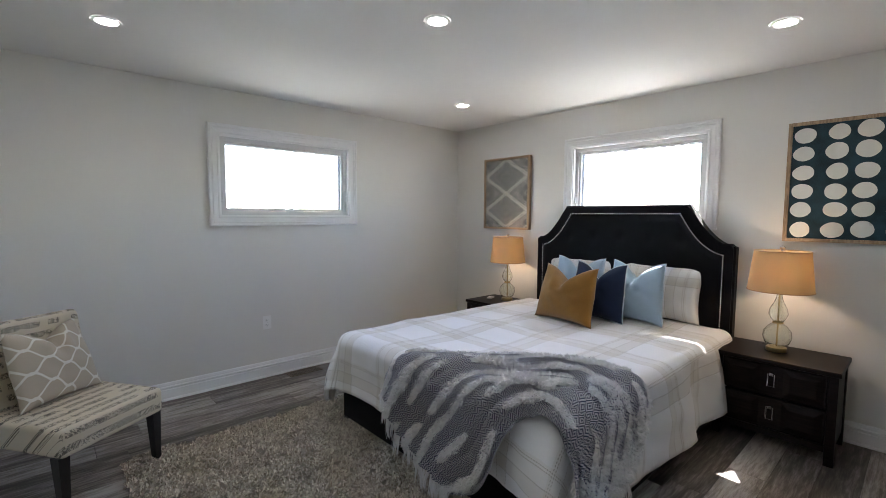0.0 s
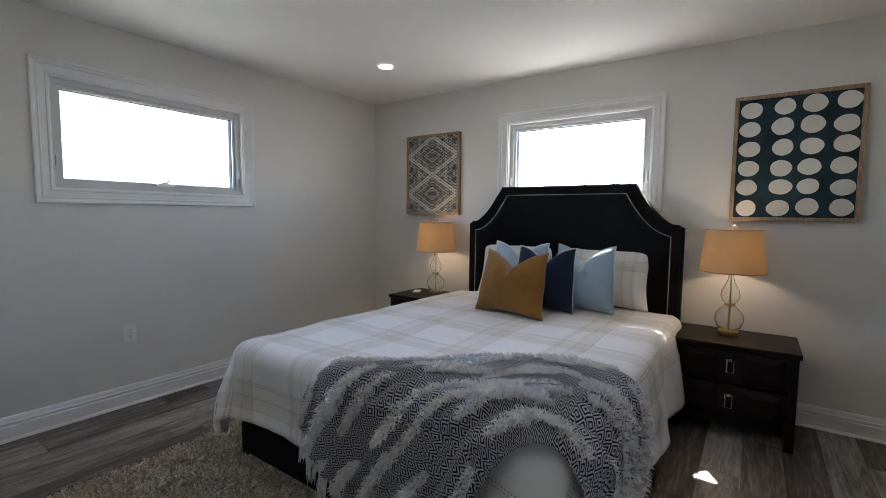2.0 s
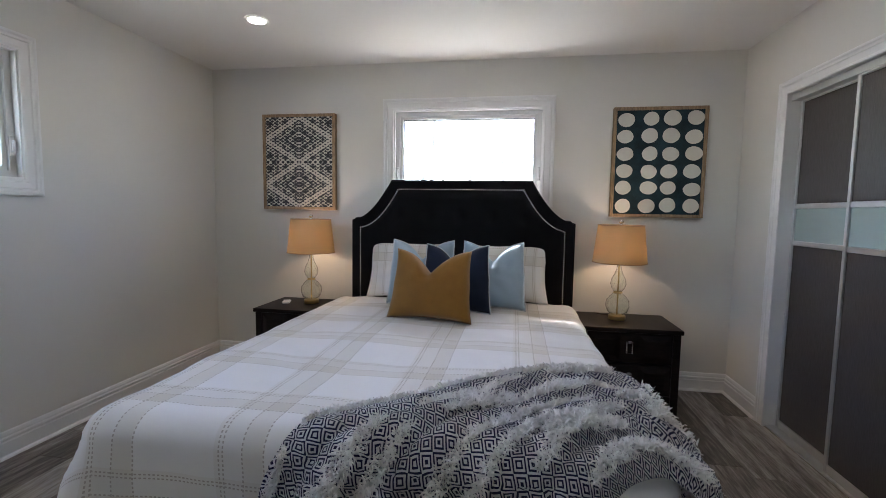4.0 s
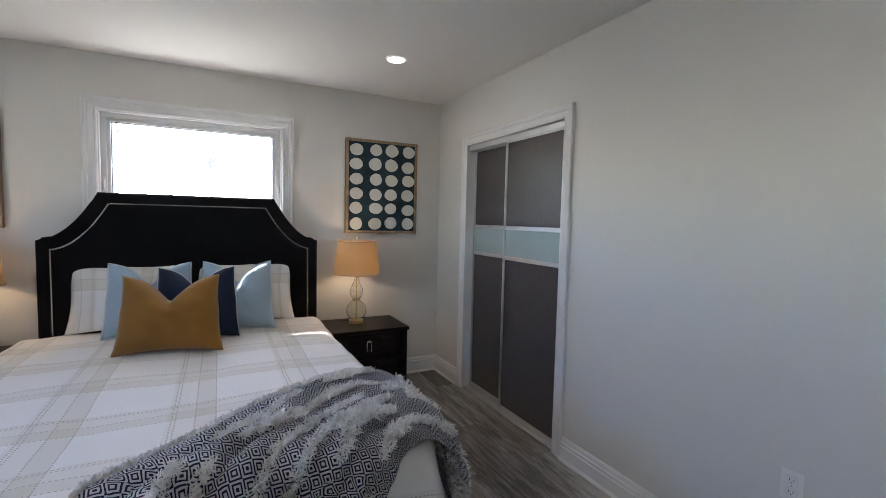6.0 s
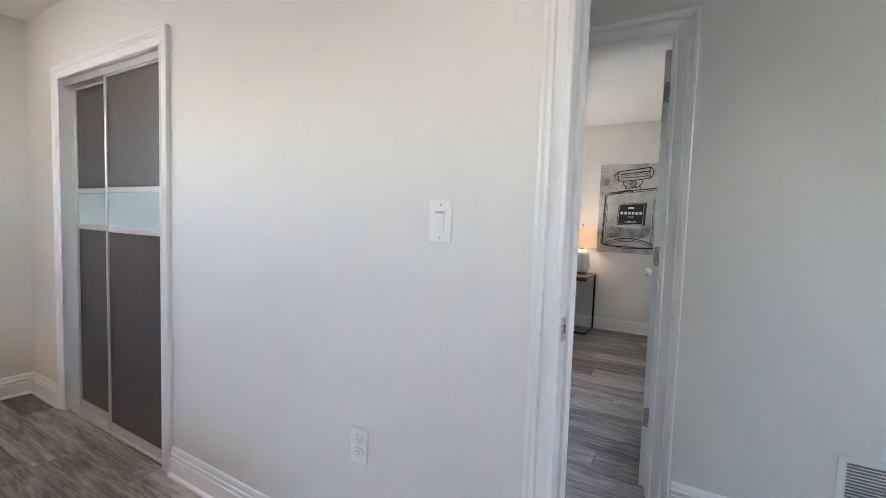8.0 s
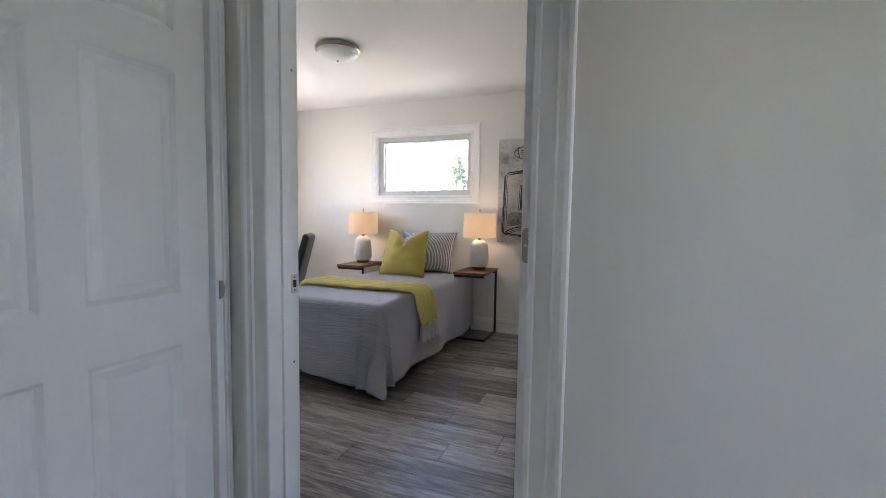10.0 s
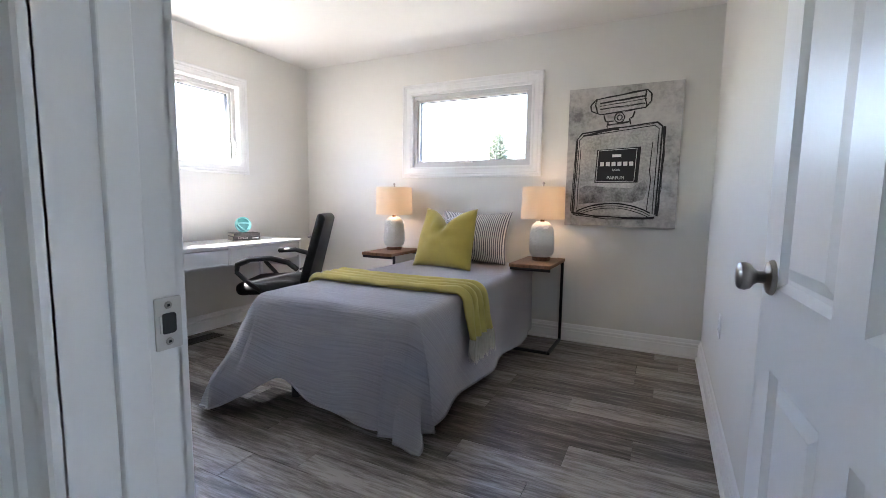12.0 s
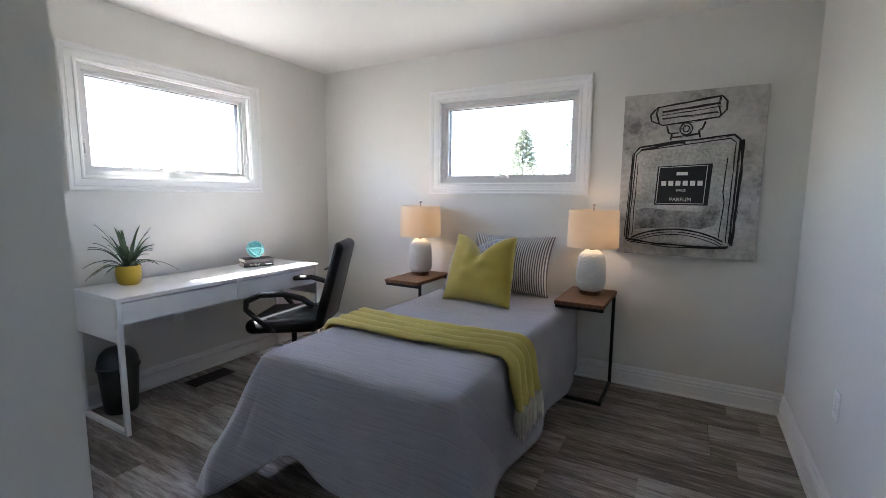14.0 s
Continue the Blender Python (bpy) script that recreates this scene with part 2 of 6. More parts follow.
# ---- the plan ----
XE, YN, XW = 4.20, 4.06, -0.20        # the first bedroom: east, north, west faces; its south face lies at y = 0
XBW, YS, YB = 0.545, -4.42, -1.155    # the second bedroom: west, south and north faces
YH = -1.04                            # the hall's south face; its north face lies at y = -0.115
XD, XB2, YB2 = 1.50, 2.30, -1.64      # the hall's east end; the built-out closet of the second bedroom
TOP = 2.42
W1 = (1.530, 2.715, 1.405, 2.065)     # openings: along the wall, and in height
W2 = (1.350, 2.505, 1.405, 2.065)
W3 = (1.820, 2.955, 1.390, 2.055)
W4 = (-3.585, -2.440, 1.390, 2.055)
CL = (2.556, 3.682, 0.0, 1.990)
D1 = (-0.085, 0.680, 0.0, 2.055)
D2 = (0.547, 1.325, 0.0, 2.055)
D3 = (-0.995, -0.225, 0.0, 2.055)

wall("wall_north", "y", YN, 1, XW - 0.2, XE + 0.2, [W1], 0.20)
wall("wall_east", "x", XE, 1, YS - 0.2, YN, [W2, W4], 0.20)
wall("wall_west", "x", XW, -1, -0.115, YN)
wall("wall_closet", "y", 0.0, -1, XW, XE, [D1, CL])
wall("wall_hall", "y", YH, -1, -2.2, XB2, [D2])
wall("wall_hall_north", "y", -0.115, 1, -2.2, XW - 0.115)
# its opening is added, out of view, to let daylight into the hall
wall("wall_hall_west", "x", -2.2, -1, YH, -0.115, [(-0.74, -0.43, 0.0, 2.05)])
wall("wall_hall_east", "x", XD, 1, YH, -0.115, [D3], 0.10)
wall("wall_study_closet", "x", XB2, 1, YB2, YH, (), 0.10)
wall("wall_study_north", "y", YB2, 1, XB2 + 0.10, XE, (), 0.10)
wall("wall_south", "y", YS, -1, XBW - 0.2, XE, [W3], 0.20)
wall("wall_study_west", "x", XBW, -1, YS, YH - 0.115)
wall("wall_closet_back", "y", -0.72, -1, XD + 0.10, XE, (), 0.05)
tagged(part("ceiling", box(-2.4, XE + 0.2, YS - 0.2, YN + 0.2, TOP, TOP + 0.10), CEIL), "smooth white painted ceiling", "ceiling", kind="structure")
tagged(part("subfloor", box(-2.4, XE + 0.2, YS - 0.2, YN + 0.2, -0.06, -0.004), SUBFLOOR), kind="structure")
# unseen slab added above the ceiling, its overhang sized to cut the sun
BLOCKMAT = noisy(mat("sun_block_grey", rough=0.7), (0.55, 0.55, 0.54), 0.1, 4, 60, 0.1)
tagged(part("sun_block_slab", box(-3.0, XE + 0.484, YS - 0.45, YN + 0.75, TOP + 0.10, TOP + 0.22), BLOCKMAT), kind="structure")


def face_place(axis, at, inward):
    return (lambda u, v, h: (at + inward * h, u, v)) if axis == "x" else (lambda u, v, h: (u, at + inward * h, v))


def rect_corners(a0, a1, z0, z1):
    return [(a0, z0, -1, -1), (a1, z0, 1, -1), (a1, z1, 1, 1), (a0, z1, -1, 1)]


def baseboard(axis, at, inward, a0, a1):
    for nm, prof in (("baseboard", BASE), ("trim", SHOE)):
        bm = bmesh.new()
        f = face_place(axis, at, inward)
        loops = [[bm.verts.new(f(a, z, d)) for d, z in prof] for a in (a0, a1)]
        k = len(prof)
        for i in range(k):
            j = (i + 1) % k
            bm.faces.new((loops[0][i], loops[0][j], loops[1][j], loops[1][i]))
        bm.faces.new(loops[0]), bm.faces.new(loops[1][::-1])
        tagged(part(nm, bm, TRIM), kind="structure")


baseboard("y", YN, -1, XW, XE)
baseboard("x", XE, -1, 0.0, YN - 0.017)
baseboard("y", 0.0, 1, CL[1] + 0.076, XE - 0.017)
baseboard("y", 0.0, 1, D1[1] + 0.076, CL[0] - 0.076)
baseboard("x", XW, 1, 0.0, YN - 0.017)
baseboard("y", YH, 1, -2.2, D2[0] - 0.095)
baseboard("y", YS, 1, XBW, XE)
baseboard("x", XBW, 1, YS + 0.017, YB)
baseboard("x", XE, -1, YS + 0.017, YB2)
baseboard("y", YB2, -1, XB2, XE - 0.017)
baseboard("y", YB, -1, D2[1] + 0.095, XB2 - 0.017)
baseboard("x", XB2, -1, YB2, YB)


def ring(a0, a1, z0, z1, w, h0, h1, f):
    """A rectangular ring of width w inside the given bounds, from depth h0 to h1."""
    bm = bmesh.new()
    quad = [(a0, z0), (a1, z0), (a1, z1), (a0, z1)]
    inner = [(a0 + w, z0 + w), (a1 - w, z0 + w), (a1 - w, z1 - w), (a0 + w, z1 - w)]
    o0, o1 = [bm.verts.new(f(*p, h0)) for p in quad], [bm.verts.new(f(*p, h1)) for p in quad]
    i0, i1 = [bm.verts.new(f(*p, h0)) for p in inner], [bm.verts.new(f(*p, h1)) for p in inner]
    for i in range(4):
        j = (i + 1) % 4
        for q in ((o0[i], o0[j], i0[j], i0[i]), (o1[i], o1[j], i1[j], i1[i]), (o0[i], o0[j], o1[j], o1[i]), (i0[i], i0[j], i1[j], i1[i])):
            bm.faces.new(q)
    return bm


def slab(f, a0, a1, z0, z1, h0, h1, bevel=0.0):
    p, q = Vector(f(a0, z0, h0)), Vector(f(a1, z1, h1))
    return box(min(p.x, q.x), max(p.x, q.x), min(p.y, q.y), max(p.y, q.y), min(p.z, q.z), max(p.z, q.z), bevel)


def window(name, axis, at, inward, hole, label):
    a0, a1, z0, z1 = hole
    f = face_place(axis, at, inward)
    win = tagged(empty(name), label, "window", kind="structure")
    part("window_trim", moulding(rect_corners(a0 + 0.006, a1 - 0.006, z0 + 0.006, z1 - 0.006), SLIMCASING, True, f), TRIM, win)
    part("window_jamb", ring(a0, a1, z0, z1, 0.014, -0.10, 0.004, f), TRIM, win)
    part("window_frame", ring(a0 + 0.014, a1 - 0.014, z0 + 0.014, z1 - 0.014, 0.032, -0.115, -0.030, f), VINYL, win)
    sash = part("sash", ring(a0 + 0.047, a1 - 0.047, z0 + 0.047, z1 - 0.047, 0.021, -0.105, -0.044, f), VINYL, win)
    part("gasket", ring(a0 + 0.0655, a1 - 0.0655, z0 + 0.0655, z1 - 0.0655, 0.006, -0.094, -0.060, f), DARKSLOT, sash)
    pane = part("pane", slab(f, a0 + 0.069, a1 - 0.069, z0 + 0.069, z1 - 0.069, -0.082, -0.078), GLASS, win, "clear window glass")
    pane.visible_shadow = False
    mid = (a0 + a1) / 2 + 0.02
    crank = part("crank_handle", slab(f, mid - 0.055, mid + 0.060, z0 + 0.046, z0 + 0.064, -0.044, -0.006, 0.005), PLATE, win, "white folding crank handle")
    part("crank_arm", tube([f(mid - 0.03, z0 + 0.066, -0.02), f(mid + 0.01, z0 + 0.074, -0.012), f(mid + 0.03, z0 + 0.098, -0.018)], [0.008, 0.008, 0.006], 8), PLATE, crank)
    for a in (a0 + 0.030, a1 - 0.030):
        lock = part("lock_lever", slab(f, a - 0.011, a + 0.011, z0 + 0.12, z0 + 0.22, -0.032, -0.022, 0.004), VINYL, win)
        part("lever", slab(f, a - 0.006, a + 0.006, z0 + 0.14, z0 + 0.20, -0.024, -0.008, 0.004), VINYL, lock)
    return win


window("window_1", "y", YN, -1, W1, "white vinyl awning window with moulded trim and crank")
window("window_2", "x", XE, -1, W2, "white vinyl awning window behind the upholstered headboard")
window("window_3", "y", YS, 1, W3, "white vinyl awning window above the grey bed")
window("window_4", "x", XE, -1, W4, "white vinyl awning window above the white desk")


def door_frame(name, axis, lo, hi, hole, both, label, sides=(1, 1)):
    """Jambs, stops and casings of a doorway whose wall runs from lo to hi across axis."""
    a0, a1, z0, z1 = hole
    fr = tagged(empty(name), label, "door frame", kind="structure")
    prof = DOORCASING if hole is D1 else CASING
    def f(u, v, h):
        return (h, u, v) if axis == "x" else (u, h, v)
    for s in (0, 1):
        if not both[s]:
            continue
        at, inward = (hi, 1) if s else (lo, -1)
        place = face_place(axis, at, inward)
        cor = [(a0 + 0.004, z0, -1, 0), (a0 + 0.004, z1 - 0.004, -1, 1), (a1 - 0.004, z1 - 0.004, 1, 1), (a1 - 0.004, z0, 1, 0)]
        if sides[0] != 1:
            cor[0], cor[1] = (a0 + 0.004, z0, -sides[0], 0), (a0 + 0.004, z1 - 0.004, -sides[0], 1)
        part("casing", moulding(cor, prof, False, place), TRIM, fr)
    for a, b in ((a0 - 0.001, a0 + 0.0), (a1 - 0.0, a1 + 0.001)):
        p = slab(f, a - 0.004, b + 0.004, z0, z1, lo - 0.002, hi + 0.002)
        part("jamb", p, TRIM, fr)
    part("head_jamb", slab(f, a0, a1, z1 - 0.004, z1 + 0.004, lo - 0.002, hi + 0.002), TRIM, fr)
    return fr, f


def rounded(u0, u1, v0, v1, r, steps=5):
    """The outline of a rectangle with round corners."""
    out = []
    for cu, cv, a0 in ((u1 - r, v1 - r, 0), (u0 + r, v1 - r, 90), (u0 + r, v0 + r, 180), (u1 - r, v0 + r, 270)):
        out += [(cu + r * math.cos(radians(a0 + 90 * k / steps)), cv + r * math.sin(radians(a0 + 90 * k / steps))) for k in range(steps + 1)]
    return out


def strike_plate(parent, x, y, z, nx, width=0.030):
    """A strike plate on a jamb face at x that looks along nx."""
    p = part("strike_plate", prism(rounded(y - width / 2, y + width / 2, z - 0.030, z + 0.030, 0.002), x, x + nx * 0.002, "x"), SATIN, parent, "satin nickel strike plate")
    hole = prism(rounded(y - 0.0085, y + 0.0085, z - 0.012, z + 0.012, 0.004), x + nx * 0.0021, x + nx * 0.0026, "x")
    part("latch_hole", hole, DARKSLOT, p)
    part("hole_rim", box(*sorted((x + nx * 0.0022, x + nx * 0.004)), y + 0.0085, y + 0.0105, z - 0.010, z + 0.010), SATIN, p)
    for dz in (-0.021, 0.021):
        sc = part("screw", moved(lathe([(0.0045, 0), (0.004, 0.001), (0, 0.0012)], 12), pose(x + nx * 0.002, y, z + dz, 0, 90 * nx, 0)), NICKEL, p)
        part("screw_slot", box(*sorted((x + nx * 0.0031, x + nx * 0.0035)), y - 0.0015, y + 0.0015, z + dz - 0.0015, z + dz + 0.0015), DARKSLOT, sc)


# doorways
fr1, f1 = door_frame("door_frame_1", "y", -0.115, 0.0, D1, (1, 1), "white door frame with moulded casing and strike plate")
part("stop", box(D1[1] - 0.014, D1[1] - 0.003, -0.078, -0.040, 0, 2.05, 0.002), TRIM, fr1)
part("stop", box(D1[0] + 0.003, D1[0] + 0.014, -0.078, -0.040, 0, 2.05, 0.002), TRIM, fr1)
strike_plate(fr1, D1[1] - 0.0045, -0.021, 0.972, -1, 0.038)
fr2, f2 = door_frame("door_frame_2", "y", YH - 0.115, YH, D2, (1, 1), "white door frame with moulded casing and strike plate")
part("stop", box(D2[1] - 0.014, D2[1] - 0.003, YH - 0.078, YH - 0.045, 0, 2.05, 0.002), TRIM, fr2)
part("stop", box(D2[0] + 0.003, D2[0] + 0.014, YH - 0.078, YH - 0.045, 0, 2.05, 0.002), TRIM, fr2)
strike_plate(fr2, D2[1] - 0.0045, YH - 0.103, 0.955, -1)
for z in (0.70, 1.62):
    part("screw", moved(lathe([(0.005, 0), (0.0045, 0.0012), (0, 0.0006)], 12), pose(D2[1] - 0.0045, YH - 0.100, z, 0, -90, 0)), NICKEL, fr2)
fr3, f3 = door_frame("door_frame_3", "x", XD, XD + 0.10, D3, (1, 0), "white door frame at the hall's end", (0.5, 1))
lip = [(-0.994, -0.028)] + [(-0.997 - 0.018 * math.sin(math.pi * i / 8), 0.028 * -math.cos(math.pi * i / 8)) for i in range(9)] + [(-0.994, 0.028)]
part("strike_lip", moved(prism(lip, XD - 0.026, XD - 0.0235, "x"), pose(0, 0, 0.945)), NICKEL, fr3, "dark nickel strike lip")


def panel_door(name, width, height, label):
    """A six-panel door leaf: hinge edge at x = 0, thickness along y, from the floor up."""
    d = tagged(empty(name), label, "door", kind="structure")
    t = 0.035
    bm = bmesh.new()
    cols = [(0.095, width / 2 - 0.045), (width / 2 + 0.045, width - 0.095)]
    rows = [(0.19, 0.80), (0.95, 1.56), (1.67, height - 0.11)]
    us = sorted({0, width, *[c for p in cols for c in p]})
    vs = sorted({0.008, height, *[c for p in rows for c in p]})
    holes = [(a, b, c, e) for a, b in cols for c, e in rows]
    core = grid_wall(lambda u, v, w: (u, w - t / 2, v), us, vs, holes, t)
    part("stile_frame", core, TRIM, d)
    for a, b in cols:
        for c, e in rows:
            for s in (-1, 1):
                prof = [(0.0, t / 2 - 0.0005), (-0.012, t / 2 - 0.011), (-0.020, t / 2 - 0.012), (-0.042, t / 2 - 0.003), (-0.05, t / 2 - 0.003)]
                place = lambda u, v, h: (u, s * h, v)
                bm = moulding(rect_corners(a, b, c, e), prof, True, place)
                q = [bm.verts.new((u, s * (t / 2 - 0.003), v)) for u, v in ((a + 0.05, c + 0.05), (b - 0.05, c + 0.05), (b - 0.05, e - 0.05), (a + 0.05, e - 0.05))]
                bm.faces.new(q)
                part("panel", bm, TRIM, d)
    return d


def door_knob(parent, x, y, z, side):
    """A door knob with its rosette, on the face that looks along side * y."""
    turn = pose(x, y, z, -90 * side, 0, 0)
    ro = part("rosette", moved(lathe([(0, 0), (0.033, 0), (0.033, 0.003), (0.029, 0.008), (0.017, 0.010), (0.013, 0.013), (0, 0.013)], 32), turn), NICKEL, parent, "satin nickel door knob", smooth=True)
    part("knob", moved(lathe([(0, 0.010), (0.012, 0.010), (0.0115, 0.024), (0.016, 0.030), (0.024, 0.036), (0.0265, 0.044), (0.0255, 0.052), (0.021, 0.056), (0.010, 0.0575), (0, 0.058)], 32), turn), NICKEL, ro, smooth=True)


leaf = panel_door("door_1", 0.75, 2.03, "white six-panel door standing open against the wall")
door_knob(leaf, 0.69, 0.0175, 0.965, 1)
door_knob(leaf, 0.69, -0.0175, 0.965, -1)
for z in (0.30, 1.06, 1.80):
    plate = prism(rounded(-0.030, 0.0145, z, z + 0.09, 0.012), -0.0025, 0.0, "x")
    h = part("hinge", plate, NICKEL, leaf, "satin nickel butt hinge with round corners")
    for k in range(5):
        part("knuckle", moved(lathe([(0, 0), (0.0065, 0), (0.0065, 0.0172), (0, 0.0172)], 14), pose(-0.004, -0.024, z + 0.018 * k)), NICKEL, h, smooth=True)
    for dz in (0.013, 0.045, 0.077):
        part("screw", moved(lathe([(0.0042, 0), (0.0037, 0.001), (0.0015, 0.0012), (0, 0.0006)], 12), pose(-0.0025, 0.006 if dz == 0.045 else -0.003, z + dz, 0, -90, 0)), SATIN, h)
leaf.matrix_world = pose(0.576, YB + 0.001, 0, 0, 0, -86.4)

hall_door = panel_door("door_2", D3[1] - D3[0] - 0.008, 2.03, "closed white six-panel door with satin nickel knob")
door_knob(hall_door, 0.06, -0.0175, 0.93, -1)
part("latch", box(-0.004, 0.002, -0.022, 0.010, 0.89, 0.96, 0.001), NICKEL, hall_door)
hall_door.matrix_world = pose(XD + 0.030, D3[0] + 0.005, 0, 0, 0, 90)

# closet with sliding doors
fc = face_place("y", 0.0, 1)
cf = tagged(empty("door_frame_4"), "white casing round the closet opening", "door frame", kind="structure")
part("casing", moulding([(CL[0] + 0.004, 0, -1, 0), (CL[0] + 0.004, CL[3] - 0.004, -1, 1), (CL[1] - 0.004, CL[3] - 0.004, 1, 1), (CL[1] - 0.004, 0, 1, 0)], DOORCASING, False, fc), TRIM, cf)
for a, b in ((CL[0] - 0.004, CL[0] + 0.004), (CL[1] - 0.004, CL[1] + 0.004)):
    part("jamb", box(a, b, -0.117, 0.002, 0, CL[3]), TRIM, cf)
part("head_jamb", box(CL[0], CL[1], -0.117, 0.002, CL[3] - 0.004, CL[3] + 0.004), TRIM, cf)
part("top_track", box(CL[0] + 0.004, CL[1] - 0.004, -0.105, -0.012, CL[3] - 0.045, CL[3] - 0.006, 0.002), ALU, cf, "brushed aluminium top track")
part("bottom_track", box(CL[0] + 0.004, CL[1] - 0.004, -0.105, -0.006, 0.0, 0.010, 0.002), ALU, cf, "brushed aluminium floor track")

CHARCOAL = mat("charcoal_laminate", rough=0.45)
co = coords(CHARCOAL, "Object", (60, 60, 3))
n = node(CHARCOAL, "ShaderNodeTexNoise", i_Scale=6.0, i_Detail=5.0)
wire(CHARCOAL, co, n.inputs[0])
wire(CHARCOAL, ramp(CHARCOAL, n.outputs[0], [(0.3, (0.058, 0.050, 0.050)), (0.7, (0.092, 0.081, 0.080))]), bsdf(CHARCOAL).inputs["Base Color"])
bump(CHARCOAL, n.outputs[0], 0.15, 0.001)
FROST = mat("frosted_glass_panel", (0.42, 0.52, 0.51), 0.12)


def sliding_door(width, height, m):
    d = tagged(empty("closet_door"), "sliding closet door in charcoal laminate with frosted glass band", "closet door", "sliding closet doors")
    s = 0.020
    for a in (0, width - s):
        part("stile", box(a, a + s, -0.016, 0.016, 0, height, 0.004), ALU, d, "brushed aluminium stile")
    for z0, z1 in ((0, 0.045), (1.105, 1.133), (1.318, 1.346), (height - 0.02, height)):
        part("rail", box(s, width - s, -0.014, 0.014, z0, z1, 0.003), ALU, d, "brushed aluminium rail")
    part("lower_panel", box(s, width - s, -0.006, 0.006, 0.045, 1.105), CHARCOAL, d)
    part("glass_band", box(s, width - s, -0.006, 0.006, 1.133, 1.318), FROST, d, "pale green frosted glass")
    part("upper_panel", box(s, width - s, -0.006, 0.006, 1.346, height - 0.02), CHARCOAL, d)
    d.matrix_world = m
    return d


sliding_door(0.618, 1.945, pose(CL[0] + 0.008, -0.034, 0.010))
sliding_door(0.60, 1.945, pose(CL[1] - 0.008 - 0.60, -0.076, 0.010))


# ---- cloth ----
def drape(x, y, rect, top, r=0.07, flare=0.10):
    """A place on a cloth laid over a bed: (x, y) on the flat cloth; past the edges it turns down."""
    x0, x1, y0, y1 = rect
    cx, cy = min(max(x, x0), x1), min(max(y, y0), y1)
    dx, dy = x - cx, y - cy
    L = math.hypot(dx, dy)
    if L < 1e-6:
        return Vector((x, y, top)), Vector((0, 0, 1)), 0.0
    ux, uy = dx / L, dy / L
    q = r * math.pi / 2
    if L < q:
        a = L / r
        o, z = r * math.sin(a), top - r * (1 - math.cos(a))
        nz = math.cos(a)
        nrm = Vector((ux * math.sin(a), uy * math.sin(a), nz))
    else:
        o, z = r + (L - q) * flare, top - r - (L - q)
        nrm = Vector((ux, uy, flare)).normalized()
    return Vector((cx + ux * o, cy + uy * o, z)), nrm, L


def cloth(us, vs, place, thick=0.0):
    """A grid cloth with the flat lengths as its UV map; place(u, v) gives a point or None."""
    bm = bmesh.new()
    uv = bm.loops.layers.uv.new("UVMap")
    grid = {}
    for i, u in enumerate(us):
        for j, v in enumerate(vs):
            p = place(u, v)
            if p is not None:
                grid[i, j] = bm.verts.new(p)
    for i in range(len(us) - 1):
        for j in range(len(vs) - 1):
            ks = [(i, j), (i + 1, j), (i + 1, j + 1), (i, j + 1)]
            if all(k in grid for k in ks):
                f = bm.faces.new([grid[k] for k in ks])
                for lo, k in zip(f.loops, ks):
                    lo[uv].uv = (us[k[0]], vs[k[1]])
    if thick:
        bmesh.ops.recalc_face_normals(bm, faces=bm.faces)
        bmesh.ops.solidify(bm, geom=list(bm.faces), thickness=thick)
    return bm


def frange(a, b, n):
    return [a + (b - a) * i / n for i in range(n + 1)]


def nz(*a):
    return noise.noise(Vector(a))


BED = (2.00, 4.05, 1.17, 2.83)   # mattress: x from foot to head, y across
BEDTOP = 0.575

# plaid cotton of the duvet and shams
def plaid(name, base=(0.89, 0.885, 0.87)):
    m = mat(name, base, 0.85, Sheen_Weight=0.15)
    uvn = node(m, "ShaderNodeUVMap")
    sep = node(m, "ShaderNodeSeparateXYZ")
    wire(m, uvn.outputs[0], sep.inputs[0])
    total, lines = None, None
    for ax, per in ((0, 0.40), (1, 0.44)):
        u = math_node(m, "FRACT", math_node(m, "DIVIDE", sep.outputs[ax], per))
        other = math_node(m, "FRACT", math_node(m, "MULTIPLY", sep.outputs[1 - ax], 70.0))
        dash = math_node(m, "GREATER_THAN", other, 0.45)
        band = math_node(m, "COMPARE", u, 0.30, 0.19)
        band2 = math_node(m, "COMPARE", u, 0.20, 0.075)
        bsum = math_node(m, "MULTIPLY_ADD", band2, 0.4, math_node(m, "MULTIPLY", band, 0.5))
        total = bsum if total is None else math_node(m, "ADD", total, bsum)
        for c in (0.115, 0.275, 0.425, 0.455):
            l = math_node(m, "MULTIPLY", math_node(m, "COMPARE", u, c, 0.006), dash)
            lines = l if lines is None else math_node(m, "MAXIMUM", lines, l)
    c1 = node(m, "ShaderNodeMix", data_type="RGBA")
    c1.inputs[6].default_value, c1.inputs[7].default_value = (*base, 1), (0.64, 0.60, 0.50, 1)
    wire(m, math_node(m, "MINIMUM", math_node(m, "MULTIPLY", total, 0.42), 1.0), c1.inputs[0])
    c2 = node(m, "ShaderNodeMix", data_type="RGBA")
    c2.inputs[7].default_value = (0.36, 0.31, 0.25, 1)
    wire(m, math_node(m, "MULTIPLY", lines, 0.65), c2.inputs[0])
    wire(m, c1.outputs[2], c2.inputs[6]), wire(m, c2.outputs[2], bsdf(m).inputs["Base Color"])
    wv = node(m, "ShaderNodeTexNoise", i_Scale=420.0, i_Detail=2.0)
    wire(m, uvn.outputs[0], wv.inputs[0])
    bump(m, wv.outputs[0], 0.25, 0.001)
    return m


PLAID = plaid("plaid_cotton")


